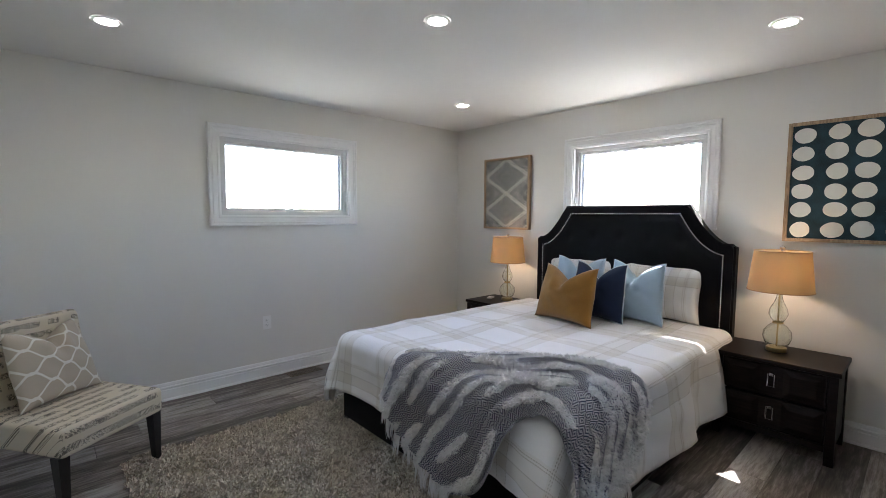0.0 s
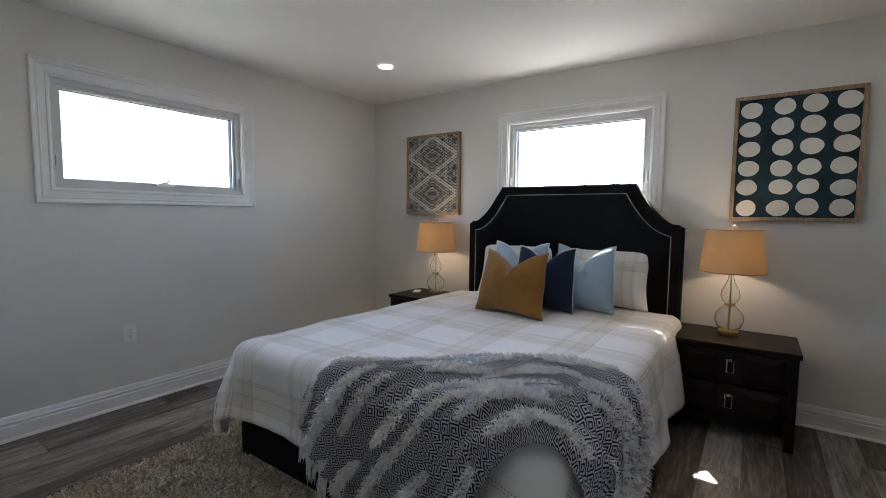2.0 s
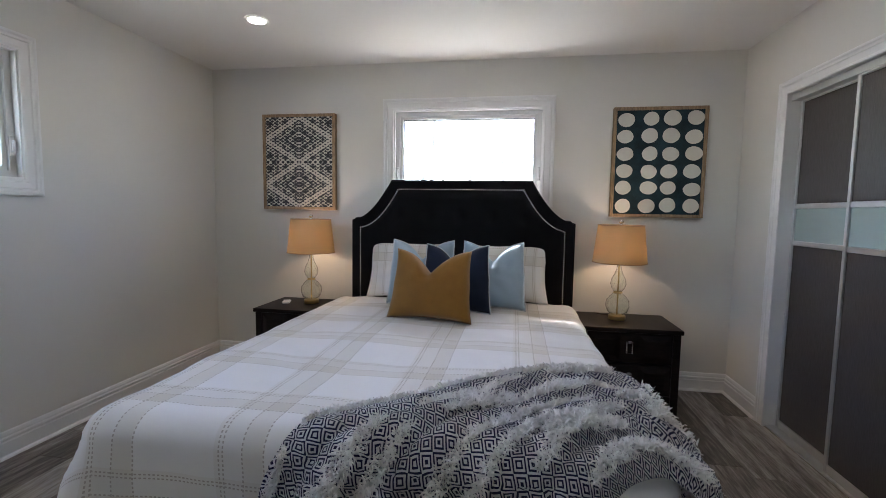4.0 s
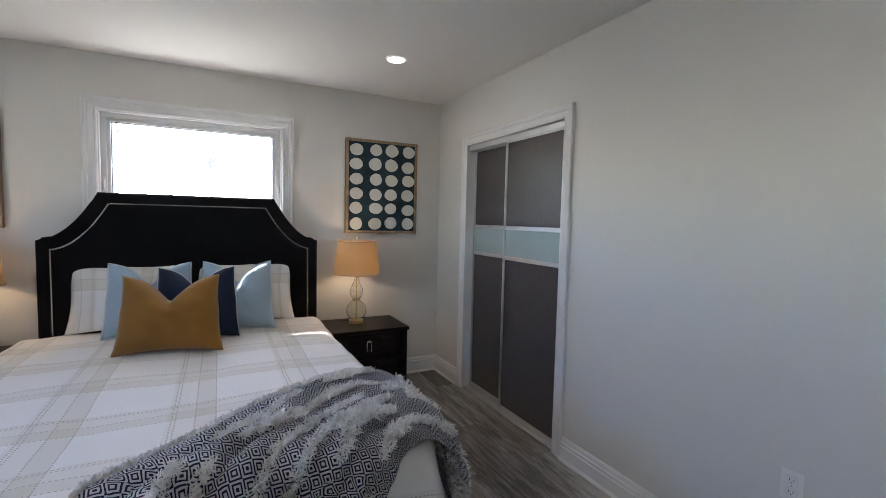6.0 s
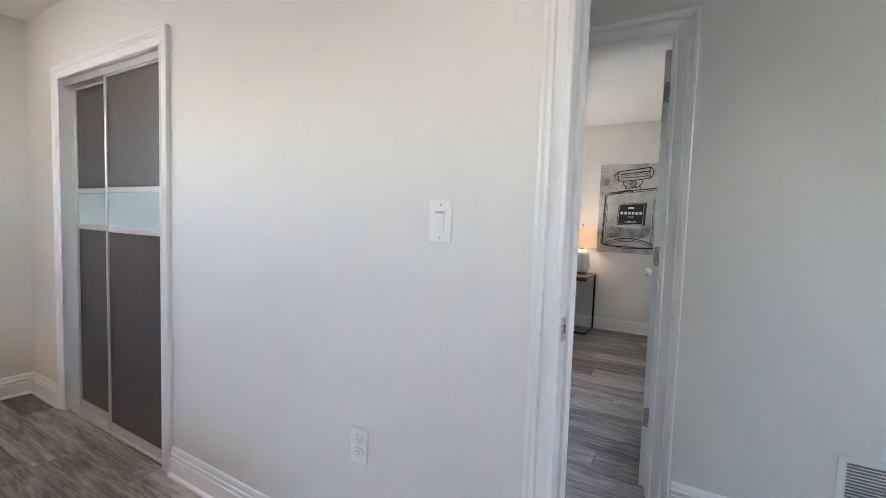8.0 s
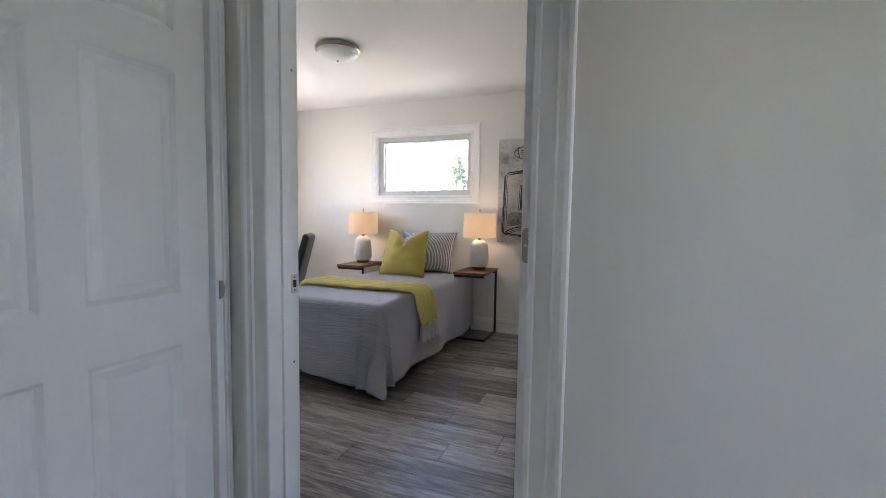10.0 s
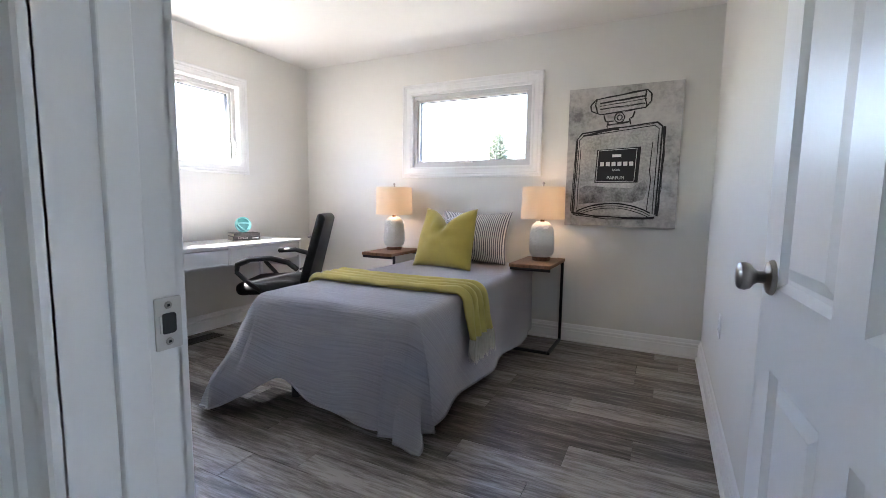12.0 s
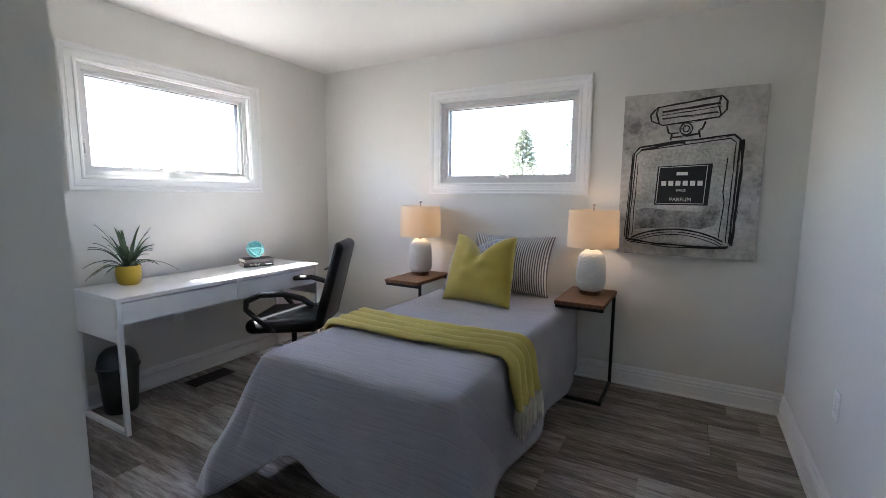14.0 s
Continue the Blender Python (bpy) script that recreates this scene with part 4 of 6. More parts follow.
def gourd_lamp(x, y, z, label):
    l = tagged(empty("table_lamp"), label, "lamp", "glass table lamps")
    part("base", lathe([(0, 0), (0.056, 0), (0.058, 0.004), (0.056, 0.026), (0.045, 0.030), (0.012, 0.032), (0, 0.032)], 32), BRASS, l, "aged brass base", smooth=True)
    prof = [(0.036, 0.033), (0.062, 0.05), (0.075, 0.085), (0.070, 0.12), (0.045, 0.150), (0.026, 0.163), (0.024, 0.172), (0.040, 0.190), (0.050, 0.218), (0.044, 0.248), (0.026, 0.280), (0.015, 0.310), (0.013, 0.335)]
    prof = [(r * 1.06, 0.033 + (z - 0.033) * 1.15) for r, z in prof]
    prof += [(r - 0.003, z) for r, z in reversed(prof)]
    part("glass_body", lathe(prof, 36), LAMPGLASS, l, "clear double-gourd glass", smooth=True)
    part("collar", lathe([(0.027, 0.180), (0.031, 0.183), (0.031, 0.190), (0.027, 0.193)], 28), BRASS, l, smooth=True)
    part("stem", lathe([(0, 0.03), (0.005, 0.03), (0.005, 0.668), (0, 0.668)], 12), BRASS, l, smooth=True)
    part("socket", lathe([(0.013, 0.379), (0.018, 0.384), (0.018, 0.446), (0, 0.446)], 20), BRASS, l, smooth=True)
    sh = part("shade", shade_mesh(0.178, 0.150, 0.396, 0.651), TANSHADE, l, "tapered tan linen drum shade", smooth=True)
    for r, zz in ((0.179, 0.396), (0.151, 0.651)):
        part("shade_trim", tube([(r * math.cos(a), r * math.sin(a), zz) for a in frange(0, 2 * math.pi, 40)[:-1]], 0.003, 6, closed=True), fabric("shade_tape", (0.36, 0.25, 0.15)), sh)
    for a in (0, 120, 240):
        part("shade_spoke", tube([(0, 0, 0.644), (0.149 * math.cos(radians(a)), 0.149 * math.sin(radians(a)), 0.644)], 0.0018, 6), BRASS, sh)
    part("finial", moved(lathe([(0, 0), (0.006, 0), (0.005, 0.01), (0.014, 0.016), (0.016, 0.024), (0.010, 0.034), (0, 0.036)], 20), pose(0, 0, 0.651)), CHROME, l, smooth=True)
    part("cord", tube([(0.05, 0.0, 0.005), (0.09, 0.03, 0.004), (0.11, 0.08, 0.004), (0.13, 0.11, 0.004), (0.175, 0.12, 0.004)], 0.0028, 6), BLACKPLASTIC, l, "black power cord")
    l.matrix_world = pose(x, y, z)
    bulb("bulb", x, y, z + 0.51, LAMP_WATTS * 1.3)
    return l


gourd_lamp(3.965, 0.825, 0.555, "clear glass gourd lamp with tan shade, switched on")
gourd_lamp(3.985, 3.095, 0.555, "clear glass gourd lamp with tan shade, switched on")
rm = tagged(part("thermostat_remote", box(-0.045, 0.045, -0.028, 0.028, 0, 0.016, 0.007, 3), PLATE, None, smooth=True), "small white plastic remote lying on the nightstand", "remote")
rm.matrix_world = pose(3.94, 3.28, 0.555, 0, 0, 20)


# ---- wall art ----
def oak(name, base=(0.36, 0.25, 0.15)):
    m = mat(name, rough=0.6)
    co = coords(m, "Object", (14, 14, 2.5))
    a = node(m, "ShaderNodeTexNoise", i_Scale=5.0, i_Detail=6.0, i_Distortion=1.0)
    wire(m, co, a.inputs[0])
    wire(m, ramp(m, a.outputs[0], [(0.3, tuple(c * 0.6 for c in base)), (0.7, tuple(min(1, c * 1.25) for c in base))]), bsdf(m).inputs["Base Color"])
    bump(m, a.outputs[0], 0.2)
    return m


OAK = oak("weathered_oak")
KNOT = mat("knot_wood", (0.08, 0.05, 0.03), 0.7)


def framed(name, y0, y1, z0, z1, canvas, label):
    """Framed art on the east wall."""
    a = tagged(empty(name), label, "wall art")
    w, x0, x1 = 0.022, XE - 0.045, XE - 0.003
    for q in ((y0, y1, z0, z0 + w), (y0, y1, z1 - w, z1), (y0, y0 + w, z0 + w, z1 - w), (y1 - w, y1, z0 + w, z1 - w)):
        part("frame_bar", box(x0, x1, *q, 0.002), OAK, a, "weathered oak frame")
    part("canvas", box(x0 + 0.012, x1, y0 + w, y1 - w, z0 + w, z1 - w), canvas, a)
    return a, x0 + 0.012, w


INDIGO = noisy(mat("indigo_print", rough=0.8), (0.010, 0.036, 0.052), 0.75, 9, 300, 0.1)
DOT = noisy(mat("chalk_dot", rough=0.85), (0.70, 0.69, 0.63), 0.05, 12, 300, 0.1)
art2, xa, w = framed("framed_art", 0.238, 0.866, 1.263, 2.040, INDIGO, "indigo print with four columns of chalk-white dots in oak frame")
rng = random.Random(3)
yy, zz = (0.238 + w, 0.866 - w), (1.263 + w, 2.040 - w)
for c in range(4):
    for r in range(6):
        cy = yy[0] + (yy[1] - yy[0]) * ((0.105, 0.365, 0.605, 0.885)[c]) + rng.uniform(-0.004, 0.004)
        cz = zz[0] + (zz[1] - zz[0]) * (r + 0.5) / 6 + rng.uniform(-0.006, 0.006)
        ry, rz, ph = 0.055 + rng.uniform(-0.003, 0.004), 0.049 + rng.uniform(-0.003, 0.003), rng.uniform(0, 6)
        pts = [(cy + ry * (1 + 0.03 * math.sin(3 * t + ph)) * math.cos(t), cz + rz * (1 + 0.03 * math.cos(2 * t + ph)) * math.sin(t)) for t in frange(0, 2 * math.pi, 26)[:-1]]
        part("dot", prism(pts, xa - 0.0025, xa + 0.001, "x"), DOT, art2)

# the ikat print: a mirrored lattice of dark strokes
IKAT = mat("ikat_print", rough=0.85)
tc = node(IKAT, "ShaderNodeTexCoord")
sep = node(IKAT, "ShaderNodeSeparateXYZ")
wire(IKAT, tc.outputs["Generated"], sep.inputs[0])
def tri(m, v, k):
    return math_node(m, "ABSOLUTE", math_node(m, "SUBTRACT", math_node(m, "FRACT", math_node(m, "MULTIPLY", v, k)), 0.5))
a = tri(IKAT, sep.outputs[1], 1.0)
b = tri(IKAT, math_node(IKAT, "ADD", sep.outputs[2], 0.0), 2.0)
lat = math_node(IKAT, "ADD", math_node(IKAT, "MULTIPLY", a, 2.0), math_node(IKAT, "MULTIPLY", b, 2.0))
diag = math_node(IKAT, "SUBTRACT", math_node(IKAT, "MULTIPLY", a, 2.0), math_node(IKAT, "MULTIPLY", b, 2.0))
l1 = math_node(IKAT, "SINE", math_node(IKAT, "MULTIPLY", lat, 42.0))
l2 = math_node(IKAT, "SINE", math_node(IKAT, "MULTIPLY", diag, 42.0))
cmb = node(IKAT, "ShaderNodeCombineXYZ")
wire(IKAT, math_node(IKAT, "MULTIPLY", a, 9.0), cmb.inputs[0]), wire(IKAT, math_node(IKAT, "MULTIPLY", b, 7.0), cmb.inputs[1])
nn = node(IKAT, "ShaderNodeTexNoise", i_Scale=1.4, i_Detail=3.0)
wire(IKAT, cmb.outputs[0], nn.inputs[0])
both = math_node(IKAT, "ADD", math_node(IKAT, "MULTIPLY", math_node(IKAT, "MAXIMUM", l1, l2), 0.6), math_node(IKAT, "MULTIPLY_ADD", nn.outputs[0], 2.0, -0.98))
# pale crossing bands
cross = math_node(IKAT, "COMPARE", lat, 1.0, 0.13)
both = math_node(IKAT, "ADD", both, math_node(IKAT, "MULTIPLY", cross, 0.48))
wire(IKAT, ramp(IKAT, both, [(0.24, (0.028, 0.032, 0.042)), (0.45, (0.14, 0.15, 0.16)), (0.56, (0.60, 0.58, 0.52))]), bsdf(IKAT).inputs["Base Color"])
framed("framed_art", 2.970, 3.590, 1.280, 2.040, IKAT, "black and cream ikat print in weathered oak frame")


# ---- accent chair ----
SCRIPT = mat("script_linen", (0.66, 0.59, 0.46), 0.9)
co = coords(SCRIPT, "Object", (1, 1, 1))
sepc = node(SCRIPT, "ShaderNodeSeparateXYZ")
wire(SCRIPT, co, sepc.inputs[0])
row = math_node(SCRIPT, "ADD", sepc.outputs[1], sepc.outputs[2])
rowf = math_node(SCRIPT, "FRACT", math_node(SCRIPT, "MULTIPLY", row, 15.0))
rowi = math_node(SCRIPT, "FLOOR", math_node(SCRIPT, "MULTIPLY", row, 15.0))
cmb = node(SCRIPT, "ShaderNodeCombineXYZ")
wire(SCRIPT, math_node(SCRIPT, "MULTIPLY", sepc.outputs[0], 62.0), cmb.inputs[0])
wire(SCRIPT, math_node(SCRIPT, "MULTIPLY_ADD", rowf, 3.0, math_node(SCRIPT, "MULTIPLY", rowi, 17.3)), cmb.inputs[1])
n1 = node(SCRIPT, "ShaderNodeTexNoise", i_Scale=1.0, i_Detail=1.0, i_Distortion=1.6)
wire(SCRIPT, cmb.outputs[0], n1.inputs[0])
pen = math_node(SCRIPT, "COMPARE", n1.outputs[0], 0.5, 0.065)
inrow = math_node(SCRIPT, "COMPARE", rowf, 0.5, 0.27)
cmb2 = node(SCRIPT, "ShaderNodeCombineXYZ")
wire(SCRIPT, math_node(SCRIPT, "MULTIPLY", sepc.outputs[0], 9.0), cmb2.inputs[0]), wire(SCRIPT, math_node(SCRIPT, "MULTIPLY", rowi, 3.1), cmb2.inputs[1])
n2 = node(SCRIPT, "ShaderNodeTexNoise", i_Scale=1.0)
wire(SCRIPT, cmb2.outputs[0], n2.inputs[0])
word = math_node(SCRIPT, "GREATER_THAN", n2.outputs[0], 0.40)
ink = math_node(SCRIPT, "MULTIPLY", math_node(SCRIPT, "MULTIPLY", pen, inrow), word)
mx = node(SCRIPT, "ShaderNodeMix", data_type="RGBA")
mx.inputs[6].default_value, mx.inputs[7].default_value = (0.66, 0.59, 0.46, 1), (0.05, 0.045, 0.04, 1)
wire(SCRIPT, math_node(SCRIPT, "MULTIPLY", ink, 0.85), mx.inputs[0]), wire(SCRIPT, mx.outputs[2], bsdf(SCRIPT).inputs["Base Color"])
nb = node(SCRIPT, "ShaderNodeTexNoise", i_Scale=420.0)
wire(SCRIPT, co, nb.inputs[0])
bump(SCRIPT, nb.outputs[0], 0.3, 0.001)


def accent_chair(m):
    c = tagged(empty("accent_chair"), "armless slipper chair in cream linen printed with dark script", "chair")
    part("seat", box(-0.28, 0.28, -0.30, 0.28, 0.285, 0.430, 0.030, 4), SCRIPT, c, smooth=True)
    part("backrest", moved(box(-0.28, 0.28, -0.055, 0.055, 0, 0.50, 0.035, 4), pose(0, 0.255, 0.36, -11)), SCRIPT, c, smooth=True)
    for x in (-0.25, 0.25):
        for y, dy in ((-0.25, -0.012), (0.23, 0.06)):
            bm = bmesh.new()
            a = [bm.verts.new((x + sx * 0.026, y + sy * 0.026, 0.290)) for sx, sy in ((-1, -1), (1, -1), (1, 1), (-1, 1))]
            b = [bm.verts.new((x + sx * 0.016, y + dy + sy * 0.016, 0.0)) for sx, sy in ((-1, -1), (1, -1), (1, 1), (-1, 1))]
            bm.faces.new(a), bm.faces.new(b)
            for i in range(4):
                bm.faces.new((a[i], a[(i + 1) % 4], b[(i + 1) % 4], b[i]))
            part("leg", bm, BLACKPLASTIC, c, "tapered black wooden leg")
    c.matrix_world = m


CHAIR = pose(0.535, 3.215, 0, 0, 0, 34)
accent_chair(CHAIR)
TRELLIS = mat("trellis_satin", rough=0.55)
uvn = node(TRELLIS, "ShaderNodeUVMap")
sep = node(TRELLIS, "ShaderNodeSeparateXYZ")
wire(TRELLIS, uvn.outputs[0], sep.inputs[0])
sx = math_node(TRELLIS, "SINE", math_node(TRELLIS, "MULTIPLY", sep.outputs[0], 2 * math.pi / 0.17))
yv = math_node(TRELLIS, "DIVIDE", sep.outputs[1], 0.13)
wa = math_node(TRELLIS, "PINGPONG", math_node(TRELLIS, "ADD", yv, math_node(TRELLIS, "MULTIPLY", sx, 0.27)), 0.5)
wb = math_node(TRELLIS, "PINGPONG", math_node(TRELLIS, "ADD", yv, math_node(TRELLIS, "MULTIPLY_ADD", sx, -0.27, 0.5)), 0.5)
ln = math_node(TRELLIS, "MAXIMUM", math_node(TRELLIS, "LESS_THAN", wa, 0.055), math_node(TRELLIS, "LESS_THAN", wb, 0.055))
mx = node(TRELLIS, "ShaderNodeMix", data_type="RGBA")
mx.inputs[6].default_value, mx.inputs[7].default_value = (0.50, 0.43, 0.33, 1), (0.78, 0.75, 0.68, 1)
wire(TRELLIS, ln, mx.inputs[0]), wire(TRELLIS, mx.outputs[2], bsdf(TRELLIS).inputs["Base Color"])
pillow("cushion", 0.44, 0.42, 0.16, TRELLIS, CHAIR @ pose(0.02, 0.08, 0.425, -20, 0, 4), "beige cushion with ivory trellis pattern and chopped top", 0.08, "", None, 7.0)

# ---- rug ----
rng = random.Random(8)
rug = tagged(empty("rug"), "thick cream shag rug on the plank floor", "rug")
RUG = (0.72, 2.32, 1.55, 3.22)
def rug_edge(x, y):
    return min(x - RUG[0], RUG[1] - x, y - RUG[2], RUG[3] - y) + 0.03 * nz(x * 4, y * 4, 0)
part("backing", box(RUG[0] + 0.03, RUG[1] - 0.03, RUG[2] + 0.03, RUG[3] - 0.03, 0.0, 0.012), noisy(mat("rug_backing", rough=0.95), (0.36, 0.32, 0.27), 0.15), rug)
items = []
while len(items) < 46000:
    # a twist of yarns that leans one way and splays at its tip
    cx, cy = rng.uniform(RUG[0], RUG[1]), rng.uniform(RUG[2], RUG[3])
    if cx > 2.05 and cy < 2.8 or rug_edge(cx, cy) < 0.005:
        continue
    swirl = 5.0 * nz(cx * 6, cy * 6, 3.0)
    lean = Vector((math.cos(swirl), math.sin(swirl), 0)) * rng.uniform(0.2, 0.9)
    tall = rng.uniform(0.016, 0.030)
    for _ in range(9):
        root = Vector((cx + rng.gauss(0, 0.008), cy + rng.gauss(0, 0.008), 0.008))
        d = (lean + Vector((rng.uniform(-0.9, 0.9), rng.uniform(-0.9, 0.9), 1.0))).normalized()
        items.append((root, root + d * tall * rng.uniform(0.8, 1.1), Vector((rng.uniform(-1, 1), rng.uniform(-1, 1), 0)).normalized(), 0.0058))
blades("shag", items, SHAG, rug)


# ---- wall plates and vents ----
def outlet(m, label="white duplex wall outlet"):
    o = tagged(empty("wall_outlet"), label, "outlet", "wall outlets")
    part("plate", box(-0.036, 0.036, -0.005, 0, -0.058, 0.058, 0.002), PLATE, o)
    for dz in (-0.021, 0.021):
        rec = part("receptacle", box(-0.017, 0.017, -0.0075, -0.004, dz - 0.014, dz + 0.014, 0.003), PLATE, o)
        for dx in (-0.0065, 0.0065):
            part("slot", box(dx - 0.001, dx + 0.001, -0.0078, -0.007, dz - 0.003, dz + 0.006), DARKSLOT, rec)
        part("ground_hole", box(-0.002, 0.002, -0.0078, -0.007, dz - 0.010, dz - 0.006), DARKSLOT, rec)
    part("screw", moved(lathe([(0.0025, 0), (0, 0.001)], 10), pose(0, -0.005, 0, 90)), NICKEL, o)
    o.matrix_world = m
    return o


outlet(pose(1.326, 0.0, 0.482, 0, 0, 180))
outlet(pose(1.885, YN, 0.480, 0, 0, 0))
outlet(pose(XBW, -3.41, 0.495, 0, 0, 90))
outlet(pose(XE, -2.93, 0.46, 0, 0, -90))
sw = tagged(empty("light_switch"), "white slide dimmer switch on the wall", "switch")
part("plate", box(-0.038, 0.038, -0.006, 0, -0.060, 0.060, 0.002), PLATE, sw)
part("rocker_frame", box(-0.018, 0.018, -0.009, -0.005, -0.034, 0.034, 0.002), PLATE, sw)
part("rocker", moved(box(-0.0145, 0.0145, -0.003, 0.003, -0.026, 0.020, 0.0015), pose(0, -0.0095, -0.003, 4)), PLATE, sw)
part("slider_slot", box(-0.0145, 0.0145, -0.0095, -0.0085, 0.022, 0.029), mat("slot_grey", (0.45, 0.45, 0.44), 0.5), sw)
for dz in (-0.047, 0.047):
    part("screw", moved(lathe([(0.003, 0), (0, 0.001)], 10), pose(0, -0.006, dz, 90)), NICKEL, sw)
sw.matrix_world = pose(1.038, 0.0, 1.235, 0, 0, 180)

gr = tagged(empty("air_grille"), "white louvred return air grille low on the wall", "air grille")
GX0, GX1, GZ0, GZ1 = -0.62, -0.085, 0.165, 0.425
part("grille_frame", ring(GX0, GX1, GZ0, GZ1, 0.024, 0.0, 0.008, face_place("y", YH, 1)), TRIM, gr)
# grey sheet on the wall paints the shade between the slats
part("backing", box(GX0 + 0.02, GX1 - 0.02, YH + 0.0005, YH + 0.001, GZ0 + 0.02, GZ1 - 0.02), mat("grille_shadow", (0.25, 0.25, 0.24), 0.9), gr)
for i in range(17):
    z = GZ0 + 0.030 + i * 0.0122
    part("slat", moved(box(GX0 + 0.024, GX1 - 0.024, -0.0065, 0.0065, -0.0008, 0.0008), pose(0, YH + 0.0062, z, 38)), TRIM, gr)
for x in (GX0 + 0.19, GX0 + 0.36):
    part("divider", box(x - 0.004, x + 0.004, YH + 0.002, YH + 0.0115, GZ0 + 0.024, GZ1 - 0.024), TRIM, gr)


def floor_vent(m, material, label):
    v = tagged(empty("floor_vent"), label, "floor vent", "floor vents")
    part("rim", ring(-0.15, 0.15, -0.065, 0.065, 0.014, 0.0, 0.005, lambda a, b, h: (a, b, h)), material, v)
    part("well", box(-0.14, 0.14, -0.055, 0.055, 0.0002, 0.001), DARKSLOT, v)
    for i in range(16):
        x = -0.128 + i * 0.017
        part("bar", box(x - 0.003, x + 0.003, -0.052, 0.052, 0.001, 0.004), material, v)
    part("spine", box(-0.137, 0.137, -0.004, 0.004, 0.001, 0.0045), material, v)
    v.matrix_world = m


BRONZE = noisy(mat("brown_register", rough=0.5, metal=0.3), (0.06, 0.05, 0.042), 0.2)
floor_vent(pose(2.17, 3.955, 0.001), noisy(mat("wood_register", rough=0.5), (0.16, 0.12, 0.085), 0.2), "brown slotted floor register by the baseboard")
floor_vent(pose(4.01, -3.02, 0.001, 0, 0, 90), BRONZE, "dark bronze slotted floor register under the desk")


def pot_light(x, y):
    p = tagged(empty("recessed_light"), "round white recessed ceiling light, switched on", "ceiling light", "recessed ceiling lights")
    part("trim_ring", lathe([(0.048, -0.001), (0.050, -0.006), (0.066, -0.004), (0.068, 0.0)], 36), PLATE, p, smooth=True)
    part("lens", lathe([(0, -0.003), (0.049, -0.003), (0.049, -0.001), (0, -0.001)], 36), POTGLOW, p, "glowing white lens")
    p.matrix_world = pose(x, y, TOP - 0.0005)


for x, y in ((0.755, 3.135), (2.01, 1.96), (3.33, 0.757), (3.345, 3.125), (0.755, 0.757)):
    pot_light(x, y)


# ---- second bedroom ----
BB = (1.80, 2.70, -4.36, -2.50)   # bed two: x0, x1, y head, y foot
BBT = 0.585
QUILT = mat("grey_quilt", rough=0.85, Sheen_Weight=0.15)
uvn = node(QUILT, "ShaderNodeUVMap")
mp = node(QUILT, "ShaderNodeMapping")
mp.inputs["Scale"].default_value = (4, 105, 1)
qtc = node(QUILT, "ShaderNodeTexCoord")
qs = node(QUILT, "ShaderNodeSeparateXYZ")
wire(QUILT, qtc.outputs["Object"], qs.inputs[0])
qc = node(QUILT, "ShaderNodeCombineXYZ")
wire(QUILT, qs.outputs[0], qc.inputs[0]), wire(QUILT, math_node(QUILT, "SUBTRACT", qs.outputs[1], qs.outputs[2]), qc.inputs[1])
wire(QUILT, qc.outputs[0], mp.inputs[0])
q1 = node(QUILT, "ShaderNodeTexNoise", i_Scale=1.0, i_Detail=3.0, i_Distortion=0.25)
q2 = node(QUILT, "ShaderNodeTexNoise", i_Scale=300.0)
wire(QUILT, mp.outputs[0], q1.inputs[0]), wire(QUILT, uvn.outputs[0], q2.inputs[0])
wire(QUILT, ramp(QUILT, q1.outputs[0], [(0.3, (0.30, 0.292, 0.315)), (0.7, (0.37, 0.36, 0.385))]), bsdf(QUILT).inputs["Base Color"])
bump(QUILT, math_node(QUILT, "MULTIPLY_ADD", q2.outputs[0], 0.15, q1.outputs[0]), 0.8, 0.008)


def quilt_point(x, y):
    p, nrm, L = drape(x, y, BB, BBT + 0.02, 0.045, 0.05)
    k = min(1.0, max(0.0, L - 0.04) / 0.4)
    d = 0.004 * nz(x * 5, y * 5, 3.0)
    if L > 0.04:
        front = y > BB[3]
        side = x > BB[1] or x < BB[0]
        s = x if front and not side else y
        d += k * (0.040 * math.sin(s * 9.5 + 1.3) + 0.03 * nz(x * 4, y * 4, 6.0)) * (0.5 if side and not front else 1.0)
        if front and x > BB[1] - 0.12:
            d += 0.22 * k * min(1.0, (x - BB[1] + 0.12) / 0.2)
        if front and x < BB[0] + 0.1:
            d += 0.05 * k
    p = p + nrm * d
    if p.z < 0.012:
        out = Vector((nrm.x, nrm.y, 0))
        p = p + out * (0.012 - p.z) * 0.35
        p.z = 0.012 + 0.004 * (1 + nz(x * 20, y * 20, 0))
    return p


